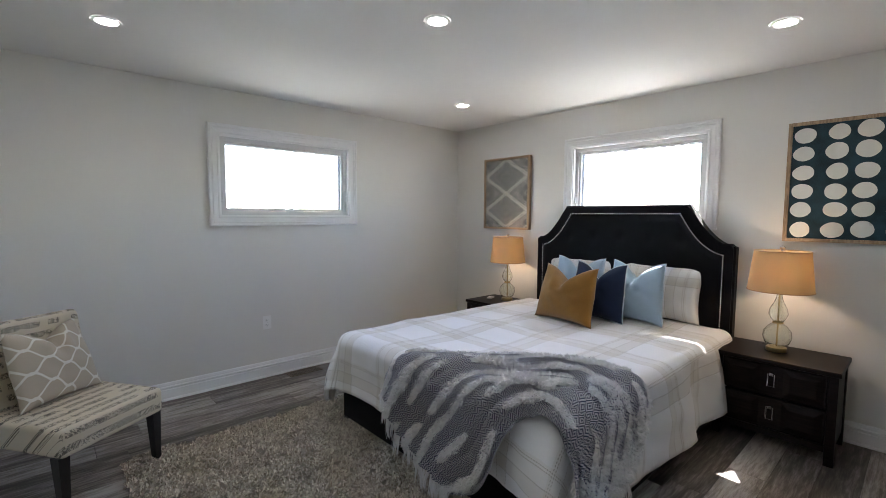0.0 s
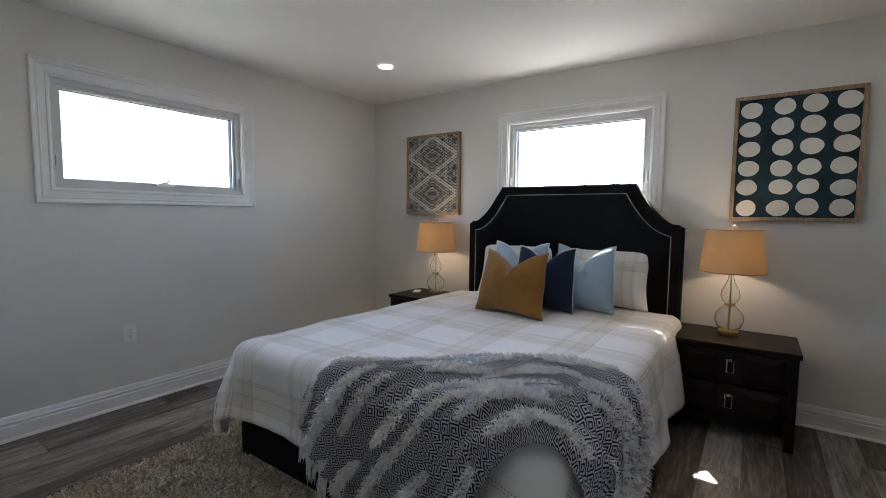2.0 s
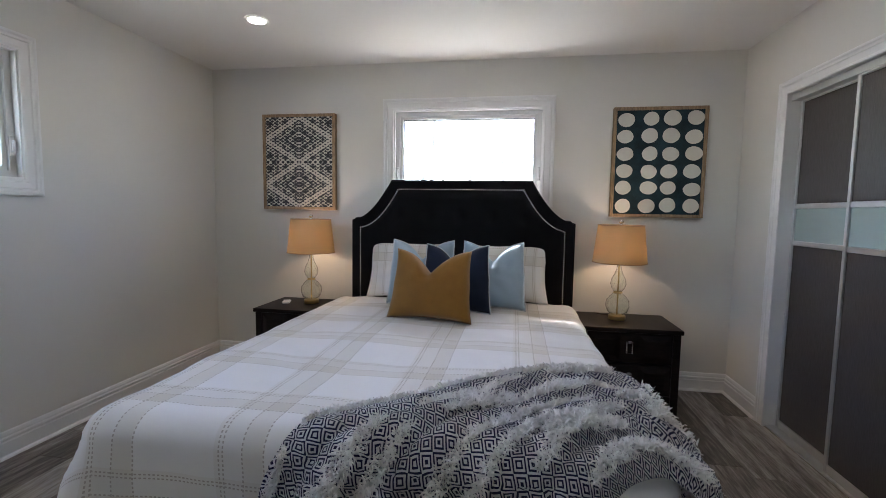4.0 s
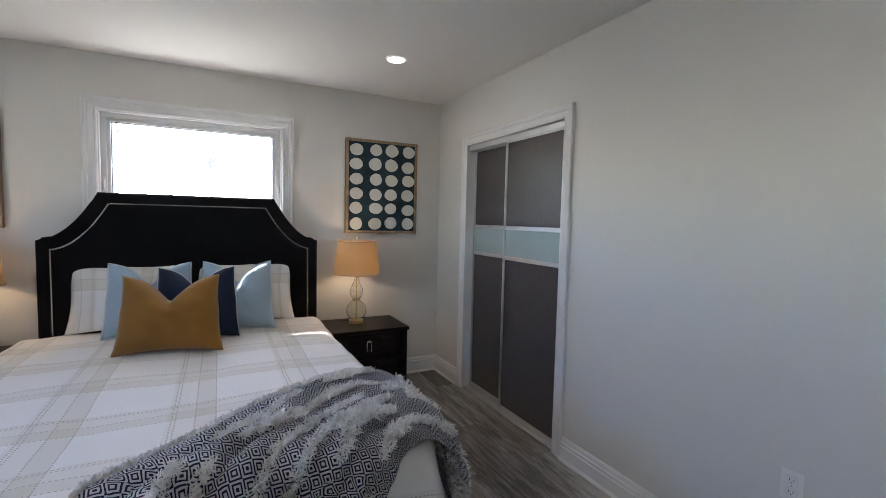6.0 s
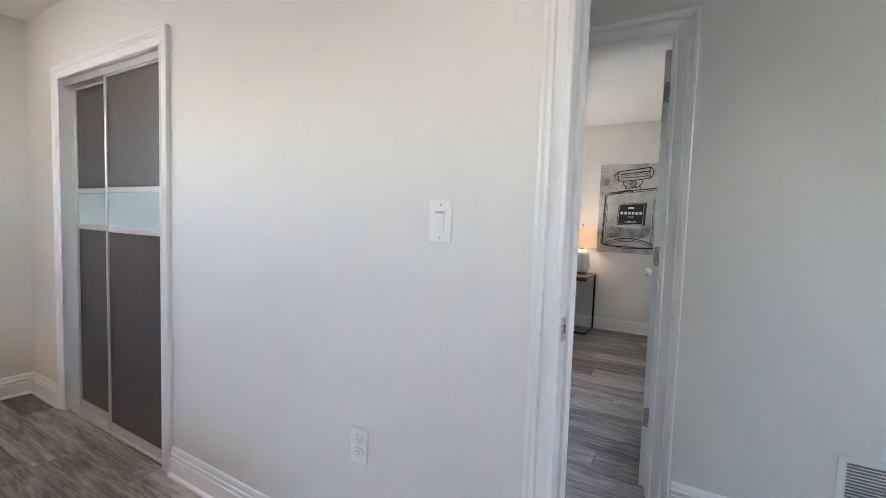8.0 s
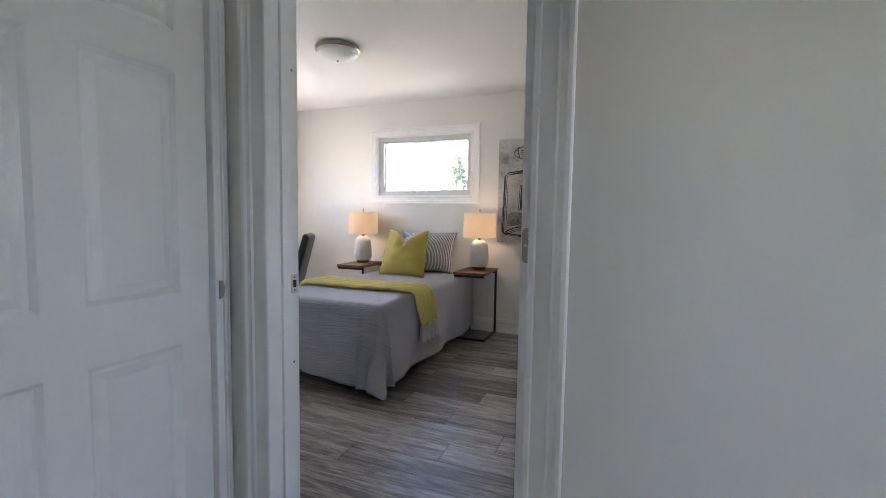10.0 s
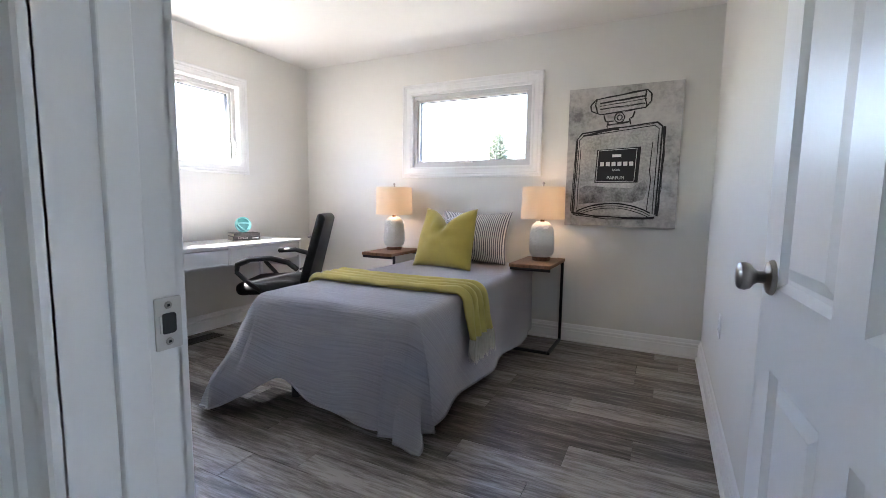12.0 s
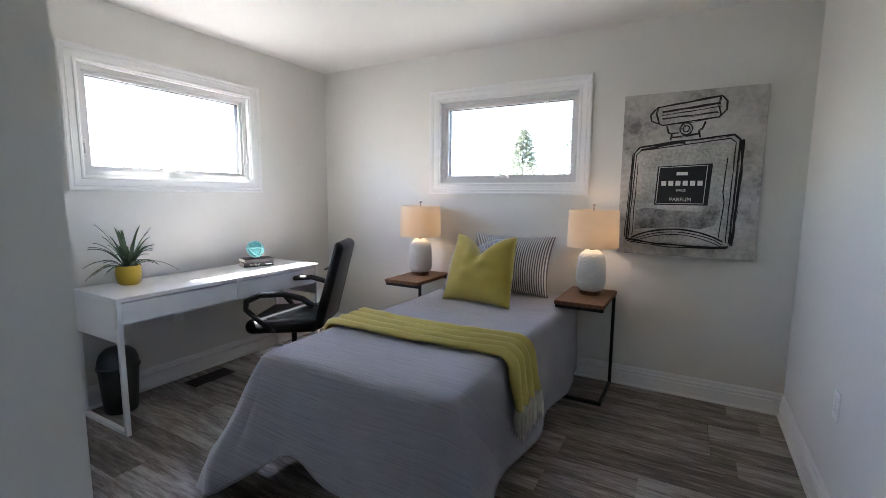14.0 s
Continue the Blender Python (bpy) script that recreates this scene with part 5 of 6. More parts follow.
def quilt():
    def at(x, y):
        cx, cy = min(max(x, BB[0]), BB[1]), min(y, BB[3])
        sx, sy = x - cx, y - cy
        L = math.hypot(sx, sy)
        if L > 1e-6:
            t = (x - BB[0]) / (BB[1] - BB[0])
            f = 1.0 if L < 0.45 else (0.45 + 0.18 * (1 - math.exp(-(L - 0.45) / 0.18))) / L
            f *= 1 - (sy / L) ** 2 * (0.22 * math.exp(-((t - 0.82) / 0.14) ** 2) + 0.02 * math.exp(-((t - 0.4) / 0.2) ** 2))
            x, y = cx + sx * f, cy + sy * f
        return quilt_point(x, y)
    ob = part("quilt", cloth(frange(BB[0] - 0.60, BB[1] + 0.60, 110), frange(BB[2] + 0.02, BB[3] + 0.62, 130), at, 0.008), QUILT, None, smooth="all")
    rim = [at(BB[0] - 0.60, y) for y in frange(BB[2] + 0.05, BB[3] + 0.60, 80)] + [at(x, BB[3] + 0.62) for x in frange(BB[0] - 0.58, BB[1] + 0.58, 80)] + [at(BB[1] + 0.60, y) for y in frange(BB[3] + 0.60, BB[2] + 0.05, 80)]
    part("hem_binding", tube(rim, 0.006, 6), QUILT, ob, smooth="all")
    return tagged(ob, "grey crinkled quilt hanging to the floor over the bed", "quilt")


quilt()
bed2 = tagged(empty("single_bed"), "single bed hidden under the grey quilt", "bed")
part("mattress", box(BB[0] + 0.02, BB[1] - 0.02, BB[2] + 0.01, BB[3] - 0.02, 0.33, BBT, 0.04, 3), noisy(mat("white_ticking", rough=0.9), (0.72, 0.71, 0.70), 0.04), bed2, smooth=True)
part("box_base", box(BB[0] + 0.03, BB[1] - 0.03, BB[2] + 0.02, BB[3] - 0.04, 0.15, 0.33, 0.01), fabric("black_base", (0.02, 0.02, 0.022)), bed2)
for x in (BB[0] + 0.08, BB[1] - 0.08):
    for y in (BB[2] + 0.1, BB[3] - 0.12):
        part("leg", moved(lathe([(0, 0), (0.025, 0), (0.025, 0.15), (0, 0.15)], 16), pose(x, y, 0)), BLACKPLASTIC, bed2)

MUSTARD2 = mat("chartreuse_wool", rough=0.9, Sheen_Weight=0.3)
noisy(MUSTARD2, (0.54, 0.455, 0.125), 0.10, 9, 420, 0.5)


def yellow_point(p, q):
    """p along the throw from the wall side over the bed's near side; q across it."""
    x = 2.86 - 1.36 * p
    y = -2.93 - 0.10 * p - (0.30 - 0.03 * math.sin(p * 3)) * (q - 0.12) + 0.06 * math.sin(p * 2.4)
    s, nrm, L = drape(x, y, (BB[0] - 0.01, BB[1] + 0.01, BB[2], BB[3]), BBT + 0.034, 0.055, 0.10)
    fold = 0.023 * math.sin(q * 2 * math.pi * 3.6 + 2.0 * nz(p * 3, q, 2.0)) + 0.006 * nz(p * 12, q * 7, 4.0)
    return s + nrm * (0.012 + fold)


def yellow_throw():
    t = tagged(empty("yellow_throw"), "folded chartreuse wool throw with pale fringe across the bed", "throw blanket")
    part("wool_cloth", cloth(frange(0, 1, 110), frange(0, 1, 46), yellow_point, 0.008), MUSTARD2, t, smooth="all")
    rng = random.Random(12)
    items = []
    for j in range(64):
        q = j / 63
        c = yellow_point(0.995, q)
        for _ in range(9):
            root = c + Vector((rng.uniform(-0.006, 0.006), rng.uniform(-0.004, 0.004), 0))
            tip = root + Vector((rng.uniform(-0.018, 0.008), rng.uniform(-0.014, 0.014), -rng.uniform(0.10, 0.135)))
            items.append((root, tip, Vector((rng.uniform(-1, 1), rng.uniform(-1, 1), 0)).normalized(), 0.0020))
    blades("fringe", items, yarn("cream_fringe", (0.76, 0.73, 0.62), (0.90, 0.88, 0.80)), t)


yellow_throw()

TICK = mat("ticking_stripe", rough=0.88)
uvn = node(TICK, "ShaderNodeUVMap")
sep = node(TICK, "ShaderNodeSeparateXYZ")
wire(TICK, uvn.outputs[0], sep.inputs[0])
fs = math_node(TICK, "FRACT", math_node(TICK, "MULTIPLY", sep.outputs[0], 62.0))
wire(TICK, ramp(TICK, math_node(TICK, "GREATER_THAN", fs, 0.52), [(0.0, (0.12, 0.12, 0.14)), (1.0, (0.62, 0.60, 0.58))]), bsdf(TICK).inputs["Base Color"])
SEQUIN = mat("silver_sequin", (0.45, 0.45, 0.47), 0.35, 0.5)
co = coords(SEQUIN, "UV", (1, 1, 1))
vo = node(SEQUIN, "ShaderNodeTexVoronoi", i_Scale=140.0)
wire(SEQUIN, co, vo.inputs[0])
wire(SEQUIN, ramp(SEQUIN, vo.outputs["Color"], [(0.2, (0.14, 0.14, 0.16)), (0.8, (0.62, 0.62, 0.63))]), bsdf(SEQUIN).inputs["Base Color"])
bump(SEQUIN, vo.outputs["Distance"], 0.8, 0.004)
CHARTREUSE = mat("chartreuse_quilted", rough=0.8, Sheen_Weight=0.25)
noisy(CHARTREUSE, (0.42, 0.325, 0.055), 0.10, 8, 300, 0.3)
ZB = BBT + 0.02
pillow("pillow_sham", 0.62, 0.44, 0.16, TICK, pose(2.23, -4.14, ZB, -20, 0, 180), "grey and cream ticking stripe pillow sham", seed=1.5)
pillow("cushion", 0.44, 0.43, 0.15, SEQUIN, pose(2.45, -3.98, ZB, -22, 0, 176), "silver sequinned square cushion", 0.06, "", None, 2.5)
pillow("cushion", 0.50, 0.47, 0.16, CHARTREUSE, pose(2.29, -3.74, ZB, -20, 0, 176), "chartreuse square cushion with chopped top", 0.13, "", None, 8.5, 0.07)


# ---- side tables ----
WALNUT = oak("walnut_top", (0.20, 0.095, 0.045))


def c_table(m, label):
    t = tagged(empty("side_table"), label, "side table", "c-shaped side tables")
    W, D, H = 0.30, 0.50, 0.663
    part("tabletop", box(-W / 2, W / 2, 0, D, H - 0.026, H, 0.004), WALNUT, t, "walnut-stained plank top")
    s = 0.010
    for y in (0.02, D - 0.02):
        part("top_bar", box(-W / 2 + 0.005, W / 2 - 0.005, y - s, y + s, H - 0.047, H - 0.0265, 0.001), GUNMETAL, t)
    for x in (-W / 2 + 0.015, W / 2 - 0.015):
        part("post", box(x - s, x + s, 0.01, 0.03, 0.020, H - 0.047, 0.001), GUNMETAL, t)
        part("floor_bar", box(x - s, x + s, 0.01, D - 0.09, 0.0, 0.020, 0.001), GUNMETAL, t)
    part("floor_bar", box(-W / 2 + 0.026, W / 2 - 0.026, D - 0.11, D - 0.09, 0.0, 0.020, 0.001), GUNMETAL, t)
    t.matrix_world = m
    return t


CT = c_table(pose(1.662, -4.385, 0, 0, 0, 0), "c-shaped side table with walnut top and black steel frame")
copy_thing(CT, pose(2.965, -4.385, 0, 0, 0, 0))

CERAMIC = mat("white_ceramic", (0.72, 0.71, 0.68), 0.35)


def ceramic_lamp(x, y, z, label):
    l = tagged(empty("table_lamp"), label, "lamp", "white ceramic lamps")
    part("foot", lathe([(0, 0), (0.066, 0), (0.068, 0.004), (0.068, 0.024), (0.064, 0.028), (0, 0.028)], 32), WALNUT, l, "dark wooden foot", smooth=True)
    # body with raised chevrons
    seg, rings = 72, 60
    prof = [(0, 0.070), (0.08, 0.083), (0.2, 0.090), (0.5, 0.088), (0.8, 0.079), (0.92, 0.066), (0.97, 0.050), (1.0, 0.044)]
    def rad(t):
        for (a, ra), (b, rb) in zip(prof, prof[1:]):
            if t <= b:
                return ra + (rb - ra) * (t - a) / (b - a)
        return prof[-1][1]
    bm = bmesh.new()
    loops = []
    for j in range(rings + 1):
        t = j / rings
        loop = []
        for i in range(seg):
            a = 2 * math.pi * i / seg
            tri_w = abs(((a * 10 / (2 * math.pi)) % 1) - 0.5) * 2
            ridge = math.sin((t * 11 + tri_w * 1.2) * 2 * math.pi)
            r = rad(t) + (0.0062 * max(0.0, ridge) if 0.06 < t < 0.90 else 0)
            loop.append(bm.verts.new((r * math.cos(a), r * math.sin(a), 0.028 + t * 0.265)))
        loops.append(loop)
    for a, b in zip(loops, loops[1:]):
        for i in range(seg):
            bm.faces.new((a[i], a[(i + 1) % seg], b[(i + 1) % seg], b[i]))
    bm.faces.new(loops[-1])
    part("body", bm, CERAMIC, l, "white ceramic with raised chevrons", smooth="all")
    part("neck", lathe([(0, 0.293), (0.016, 0.293), (0.016, 0.330), (0, 0.330)], 20), WALNUT, l, smooth=True)
    sh = part("shade", shade_mesh(0.162, 0.156, 0.314, 0.552), CREAMSHADE, l, "cream linen drum shade", smooth=True)
    for a in (0, 120, 240):
        part("shade_spoke", tube([(0, 0, 0.545), (0.154 * math.cos(radians(a)), 0.154 * math.sin(radians(a)), 0.545)], 0.0018, 6), NICKEL, sh)
    part("stem", lathe([(0, 0.31), (0.004, 0.31), (0.004, 0.56), (0, 0.56)], 10), NICKEL, l)
    part("finial", moved(lathe([(0, 0), (0.005, 0), (0.005, 0.012), (0.010, 0.016), (0.011, 0.024), (0.005, 0.030), (0, 0.031)], 16), pose(0, 0, 0.56)), NICKEL, l, smooth=True)
    l.matrix_world = pose(x, y, z)
    bulb("bulb", x, y, z + 0.43, LAMP_WATTS * 0.72)


ceramic_lamp(1.655, -4.19, 0.663, "white ceramic chevron lamp with cream shade, switched on")
ceramic_lamp(2.985, -4.19, 0.663, "white ceramic chevron lamp with cream shade, switched on")

# ---- perfume canvas ----
AX0, AX1, AZ0, AZ1, AY = 0.757, 1.530, 0.927, 1.952, YS + 0.036
CANVAS = mat("grey_canvas", rough=0.75)
co = coords(CANVAS, "Object", (1, 1, 1))
n1 = node(CANVAS, "ShaderNodeTexNoise", i_Scale=3.2, i_Detail=7.0, i_Roughness=0.65)
n2 = node(CANVAS, "ShaderNodeTexNoise", i_Scale=38.0, i_Detail=4.0)
wire(CANVAS, co, n1.inputs[0]), wire(CANVAS, co, n2.inputs[0])
f = math_node(CANVAS, "MULTIPLY_ADD", n2.outputs[0], 0.25, math_node(CANVAS, "MULTIPLY", n1.outputs[0], 0.75))
wire(CANVAS, ramp(CANVAS, f, [(0.36, (0.20, 0.19, 0.19)), (0.46, (0.40, 0.385, 0.37)), (0.56, (0.53, 0.51, 0.49)), (0.7, (0.62, 0.60, 0.57))]), bsdf(CANVAS).inputs["Base Color"])
INK = mat("black_ink", (0.012, 0.012, 0.013), 0.6)
PALE = noisy(mat("pale_paint", rough=0.7), (0.46, 0.445, 0.425), 0.55, 5, 60, 0.1)
WHITEINK = mat("white_ink", (0.75, 0.74, 0.72), 0.6)
art3 = tagged(empty("canvas_art"), "grey canvas print of a perfume bottle in black strokes", "wall art")
part("canvas", box(AX0, AX1, YS + 0.002, AY, AZ0, AZ1, 0.003), CANVAS, art3)
AW, AH = AX1 - AX0, AZ1 - AZ0


def ap(u, v, h=0.0):
    """A place on the canvas: u from its left, v from its top, both 0 to 1, as one looks at it."""
    return Vector((AX1 - u * AW, AY + h, AZ1 - v * AH))


def stroke(points, width, name="ink_stroke", closed=False, wob=0.003, seed=0.0, material=None):
    pts = [ap(*p) for p in points]
    if closed:
        pts.append(pts[0].copy())
    out = []
    for a, b in zip(pts, pts[1:]):
        k = max(2, int((b - a).length / 0.02))
        out += [a.lerp(b, i / k) for i in range(k)]
    out.append(pts[-1])
    bm = bmesh.new()
    pairs = []
    for i, p in enumerate(out):
        d = (out[min(i + 1, len(out) - 1)] - out[max(i - 1, 0)]).normalized()
        s = Vector((-d.z, 0, d.x))
        w = 1.2 * width * (0.75 + 0.5 * nz(i * 0.23, seed, 1.0)) + 0.0006
        c = p + s * wob * nz(i * 0.17, seed + 9, 4.0)
        pairs.append((bm.verts.new(c - s * w + Vector((0, 0.0016, 0))), bm.verts.new(c + s * w + Vector((0, 0.0016, 0)))))
    for (a, b), (c, e) in zip(pairs, pairs[1:]):
        bm.faces.new((a, b, e, c))
    r = bmesh.ops.extrude_face_region(bm, geom=list(bm.faces))
    bmesh.ops.translate(bm, verts=[v for v in r["geom"] if isinstance(v, bmesh.types.BMVert)], vec=(0, -0.0014, 0))
    part(name, bm, material or INK, art3)
    if name == "ink_stroke" and width > 0.0029 and wob < 0.006:
        stroke([(u + 0.006, v + 0.004) for u, v in points], 0.0011, name, closed, 0.009, seed + 50)


body = [(0.065, 0.90), (0.095, 0.345), (0.13, 0.315), (0.34, 0.295), (0.62, 0.275), (0.80, 0.262), (0.845, 0.285), (0.855, 0.32), (0.835, 0.90), (0.80, 0.925)]
part("bottle_paint", prism([(ap(u, v).x, ap(u, v).z) for u, v in body], AY - 0.001, AY + 0.0008, "y"), PALE, art3)
cap = [(0.205, 0.125), (0.255, 0.085), (0.70, 0.045), (0.735, 0.075), (0.735, 0.125), (0.69, 0.165), (0.30, 0.195), (0.215, 0.165)]
part("cap_paint", prism([(ap(u, v).x, ap(u, v).z) for u, v in cap], AY - 0.001, AY + 0.0008, "y"), PALE, art3)
stroke(cap, 0.0042, closed=True, seed=1)
stroke([(0.26, 0.085), (0.245, 0.12), (0.27, 0.185)], 0.003, seed=2)
stroke([(0.29, 0.115), (0.69, 0.085)], 0.006, seed=3)
stroke([(0.29, 0.135), (0.70, 0.105)], 0.0025, seed=4)
stroke([(0.29, 0.155), (0.68, 0.135)], 0.003, seed=5)
stroke([(0.69, 0.05), (0.68, 0.10), (0.70, 0.155)], 0.004, seed=6)
stroke([(0.33, 0.20), (0.345, 0.24), (0.37, 0.25), (0.36, 0.285)], 0.004, seed=7)
stroke([(0.60, 0.185), (0.585, 0.225), (0.56, 0.235), (0.57, 0.275)], 0.004, seed=8)
stroke([(0.37, 0.27), (0.56, 0.255)], 0.005, seed=9)
stroke([(0.37, 0.245), (0.42, 0.245)], 0.003, seed=10)
for r, s in ((0.035, 11), (0.018, 12)):
    stroke([(0.47 + r * 1.25 * math.cos(t), 0.222 + r * math.sin(t)) for t in frange(0, 2 * math.pi, 18)[:-1]], 0.0032, closed=True, seed=s)
stroke([(0.07, 0.905), (0.095, 0.36), (0.135, 0.322), (0.36, 0.300), (0.63, 0.283), (0.80, 0.270), (0.842, 0.30), (0.825, 0.905)], 0.0048, seed=13)
stroke([(0.085, 0.905), (0.115, 0.37), (0.15, 0.342), (0.40, 0.322), (0.78, 0.290), (0.815, 0.315), (0.80, 0.90)], 0.0028, seed=14)
stroke([(0.862, 0.30), (0.862, 0.50), (0.84, 0.915)], 0.0075, seed=15)
stroke([(0.13, 0.42), (0.115, 0.88)], 0.0022, seed=16)
stroke([(0.055, 0.895), (0.085, 0.37)], 0.0022, seed=25)
stroke([(0.77, 0.40), (0.755, 0.60), (0.77, 0.66), (0.75, 0.88)], 0.0026, seed=17)
stroke([(0.145, 0.34), (0.42, 0.300), (0.47, 0.305)], 0.006, seed=18)
stroke([(0.065, 0.905), (0.30, 0.925), (0.60, 0.935), (0.82, 0.925)], 0.0055, seed=19)
stroke([(0.08, 0.918), (0.40, 0.945), (0.81, 0.937)], 0.0028, seed=20)
for dv, w, s in ((0.0, 0.0045, 21), (0.018, 0.0022, 22), (0.034, 0.0022, 23)):
    stroke([(0.11 + 0.67 * i / 12, 0.895 + dv - 0.065 * math.sin(math.pi * i / 12) ** 0.8) for i in range(13)], w, seed=s)
WASH = noisy(mat("grey_wash", rough=0.75), (0.26, 0.25, 0.24), 0.75, 14, 90, 0.2)
wash = [(0.13, 0.84), (0.135, 0.72), (0.20, 0.70), (0.40, 0.715), (0.60, 0.72), (0.72, 0.66), (0.75, 0.72), (0.72, 0.80), (0.62, 0.825), (0.45, 0.818), (0.28, 0.828)]
part("grey_wash", prism([(ap(u, v).x, ap(u, v).z) for u, v in wash], AY - 0.001, AY + 0.0012, "y"), WASH, art3, "mottled grey wash")
lab = [(0.285, 0.445), (0.675, 0.432), (0.66, 0.682), (0.272, 0.682)]
part("label_patch", prism([(ap(u, v).x, ap(u, v).z) for u, v in lab], AY - 0.001, AY + 0.0035, "y"), INK, art3, "black bottle label")
stroke([(0.298, 0.452, 0.003), (0.640, 0.442, 0.003), (0.628, 0.672, 0.003), (0.286, 0.672, 0.003)], 0.0012, "label_line", True, 0.0, 24, WHITEINK)


def lettering(text, size, m, material, parent, name="lettering", depth=0.0004):
    cu = bpy.data.curves.new(name, "FONT")
    cu.body, cu.size, cu.align_x, cu.align_y, cu.extrude = text, size, "CENTER", "CENTER", depth
    tmp = new(name, cu)
    bpy.context.view_layer.update()
    me = bpy.data.meshes.new_from_object(tmp.evaluated_get(bpy.context.evaluated_depsgraph_get()))
    bpy.data.objects.remove(tmp)
    me.transform(m)
    me.materials.clear()
    me.materials.append(material)
    ob = new(name, me)
    ob.parent = parent
    return ob


def label_bar(u0, u1, v, h):
    a, b = ap(u0, v, 0.0035), ap(u1, v, 0.0035)
    part("label_bar", box(min(a.x, b.x), max(a.x, b.x), AY + 0.0035, AY + 0.0045, a.z - h / 2, a.z + h / 2), WHITEINK, art3)


label_bar(0.425, 0.505, 0.490, 0.020)
for i in range(6):
    label_bar(0.318 + i * 0.052, 0.318 + i * 0.052 + 0.036, 0.548, 0.030)
c = ap(0.463, 0.592, 0.0042)
lettering("PARIS", 0.022, Matrix.Translation(c) @ pose(0, 0, 0, 90, 0, 180), WHITEINK, art3)
c = ap(0.463, 0.648, 0.0042)
lettering("PARFUM", 0.033, Matrix.Translation(c) @ pose(0, 0, 0, 90, 0, 180), WHITEINK, art3)

# ---- desk ----
DESKW = noisy(mat("white_desk_lacquer", rough=0.28), (0.78, 0.78, 0.78), 0.015, 5, 100, 0.01)
desk = tagged(empty("desk"), "long white two-drawer desk with square tube legs", "desk")
DX0, DX1, DY0, DY1, DH = 3.655, 4.150, -3.735, -2.315, 0.756
part("desktop", box(DX0, DX1, DY0, DY1, DH - 0.022, DH, 0.002), DESKW, desk)
for y in (DY0, DY1 - 0.022):
    part("end_panel", box(DX0 + 0.026, DX1, y, y + 0.022, DH - 0.24, DH - 0.022, 0.001), DESKW, desk)
part("underside", box(DX0 + 0.02, DX1, DY0 + 0.022, DY1 - 0.022, DH - 0.155, DH - 0.145), DESKW, desk)
part("back_panel", box(DX1 - 0.014, DX1, DY0 + 0.022, DY1 - 0.022, DH - 0.24, DH - 0.022), DESKW, desk)
midy = (DY0 + DY1) / 2
for a, b in ((DY0 + 0.026, midy - 0.010), (midy + 0.010, DY1 - 0.026)):
    dr = part("drawer", box(DX0 + 0.004, DX0 + 0.40, a, b, DH - 0.140, DH - 0.030, 0.001), DESKW, desk)
part("divider", box(DX0 + 0.004, DX0 + 0.06, midy - 0.007, midy + 0.007, DH - 0.145, DH - 0.022), DESKW, desk)
for y in (DY0, DY1 - 0.024):
    part("leg", box(DX0, DX0 + 0.024, y, y + 0.024, 0, DH - 0.022, 0.001), DESKW, desk)
    part("leg", box(DX1 - 0.024, DX1, y, y + 0.024, 0, DH - 0.24, 0.001), DESKW, desk)
    part("foot_bar", box(DX0 + 0.024, DX1 - 0.024, y, y + 0.024, 0.0, 0.024, 0.001), DESKW, desk)

# ---- office chair ----
LEATHER = noisy(mat("black_leather", rough=0.45, Specular_IOR_Level=0.25), (0.010, 0.011, 0.012), 0.2, 12, 260, 0.25)
oc = tagged(empty("office_chair"), "black faux-leather office chair with curved arms at the desk", "office chair")
part("seat", moved(box(-0.24, 0.24, -0.24, 0.24, -0.05, 0.045, 0.042, 4), pose(0, 0, 0.46, 3)), LEATHER, oc, smooth=True)
bm = box(-0.220, 0.220, -0.032, 0.032, 0.0, 0.58, 0.030, 4)
for v in bm.verts:
    t = v.co.z / 0.58
    v.co.x *= 1.0 - 0.22 * t ** 3
    v.co.y += 0.05 * math.sin(math.pi * t) - 0.02
part("backrest", moved(bm, pose(0, 0.235, 0.43, -15)), LEATHER, oc, "stitched upholstered back", smooth=True)
for z in (0.16, 0.40):
    part("stitch_seam", moved(box(-0.215, 0.215, -0.050, -0.034, z, z + 0.006, 0.002), pose(0, 0.225, 0.43, -15)), BLACKPLASTIC, oc)
for s in (-1, 1):
    pts = [(s * 0.235, 0.21, 0.60), (s * 0.275, 0.16, 0.655), (s * 0.285, 0.04, 0.685), (s * 0.285, -0.10, 0.675), (s * 0.28, -0.19, 0.635), (s * 0.275, -0.20, 0.58), (s * 0.265, -0.12, 0.50), (s * 0.22, -0.04, 0.425)]
    smooth_pts = []
    for a, b in zip(pts, pts[1:]):
        smooth_pts += [Vector(a).lerp(Vector(b), k / 4) for k in range(4)]
    smooth_pts.append(Vector(pts[-1]))
    part("arm", tube(smooth_pts, [0.019 if i < 18 else 0.016 for i in range(len(smooth_pts))], 10), BLACKPLASTIC, oc, "curved black plastic arm", smooth=True)
part("gas_column", lathe([(0, 0.09), (0.030, 0.09), (0.030, 0.25), (0.018, 0.26), (0.018, 0.42), (0, 0.42)], 20), BLACKPLASTIC, oc, smooth=True)
part("tilt_plate", box(-0.09, 0.09, -0.11, 0.09, 0.385, 0.415, 0.008), BLACKPLASTIC, oc)
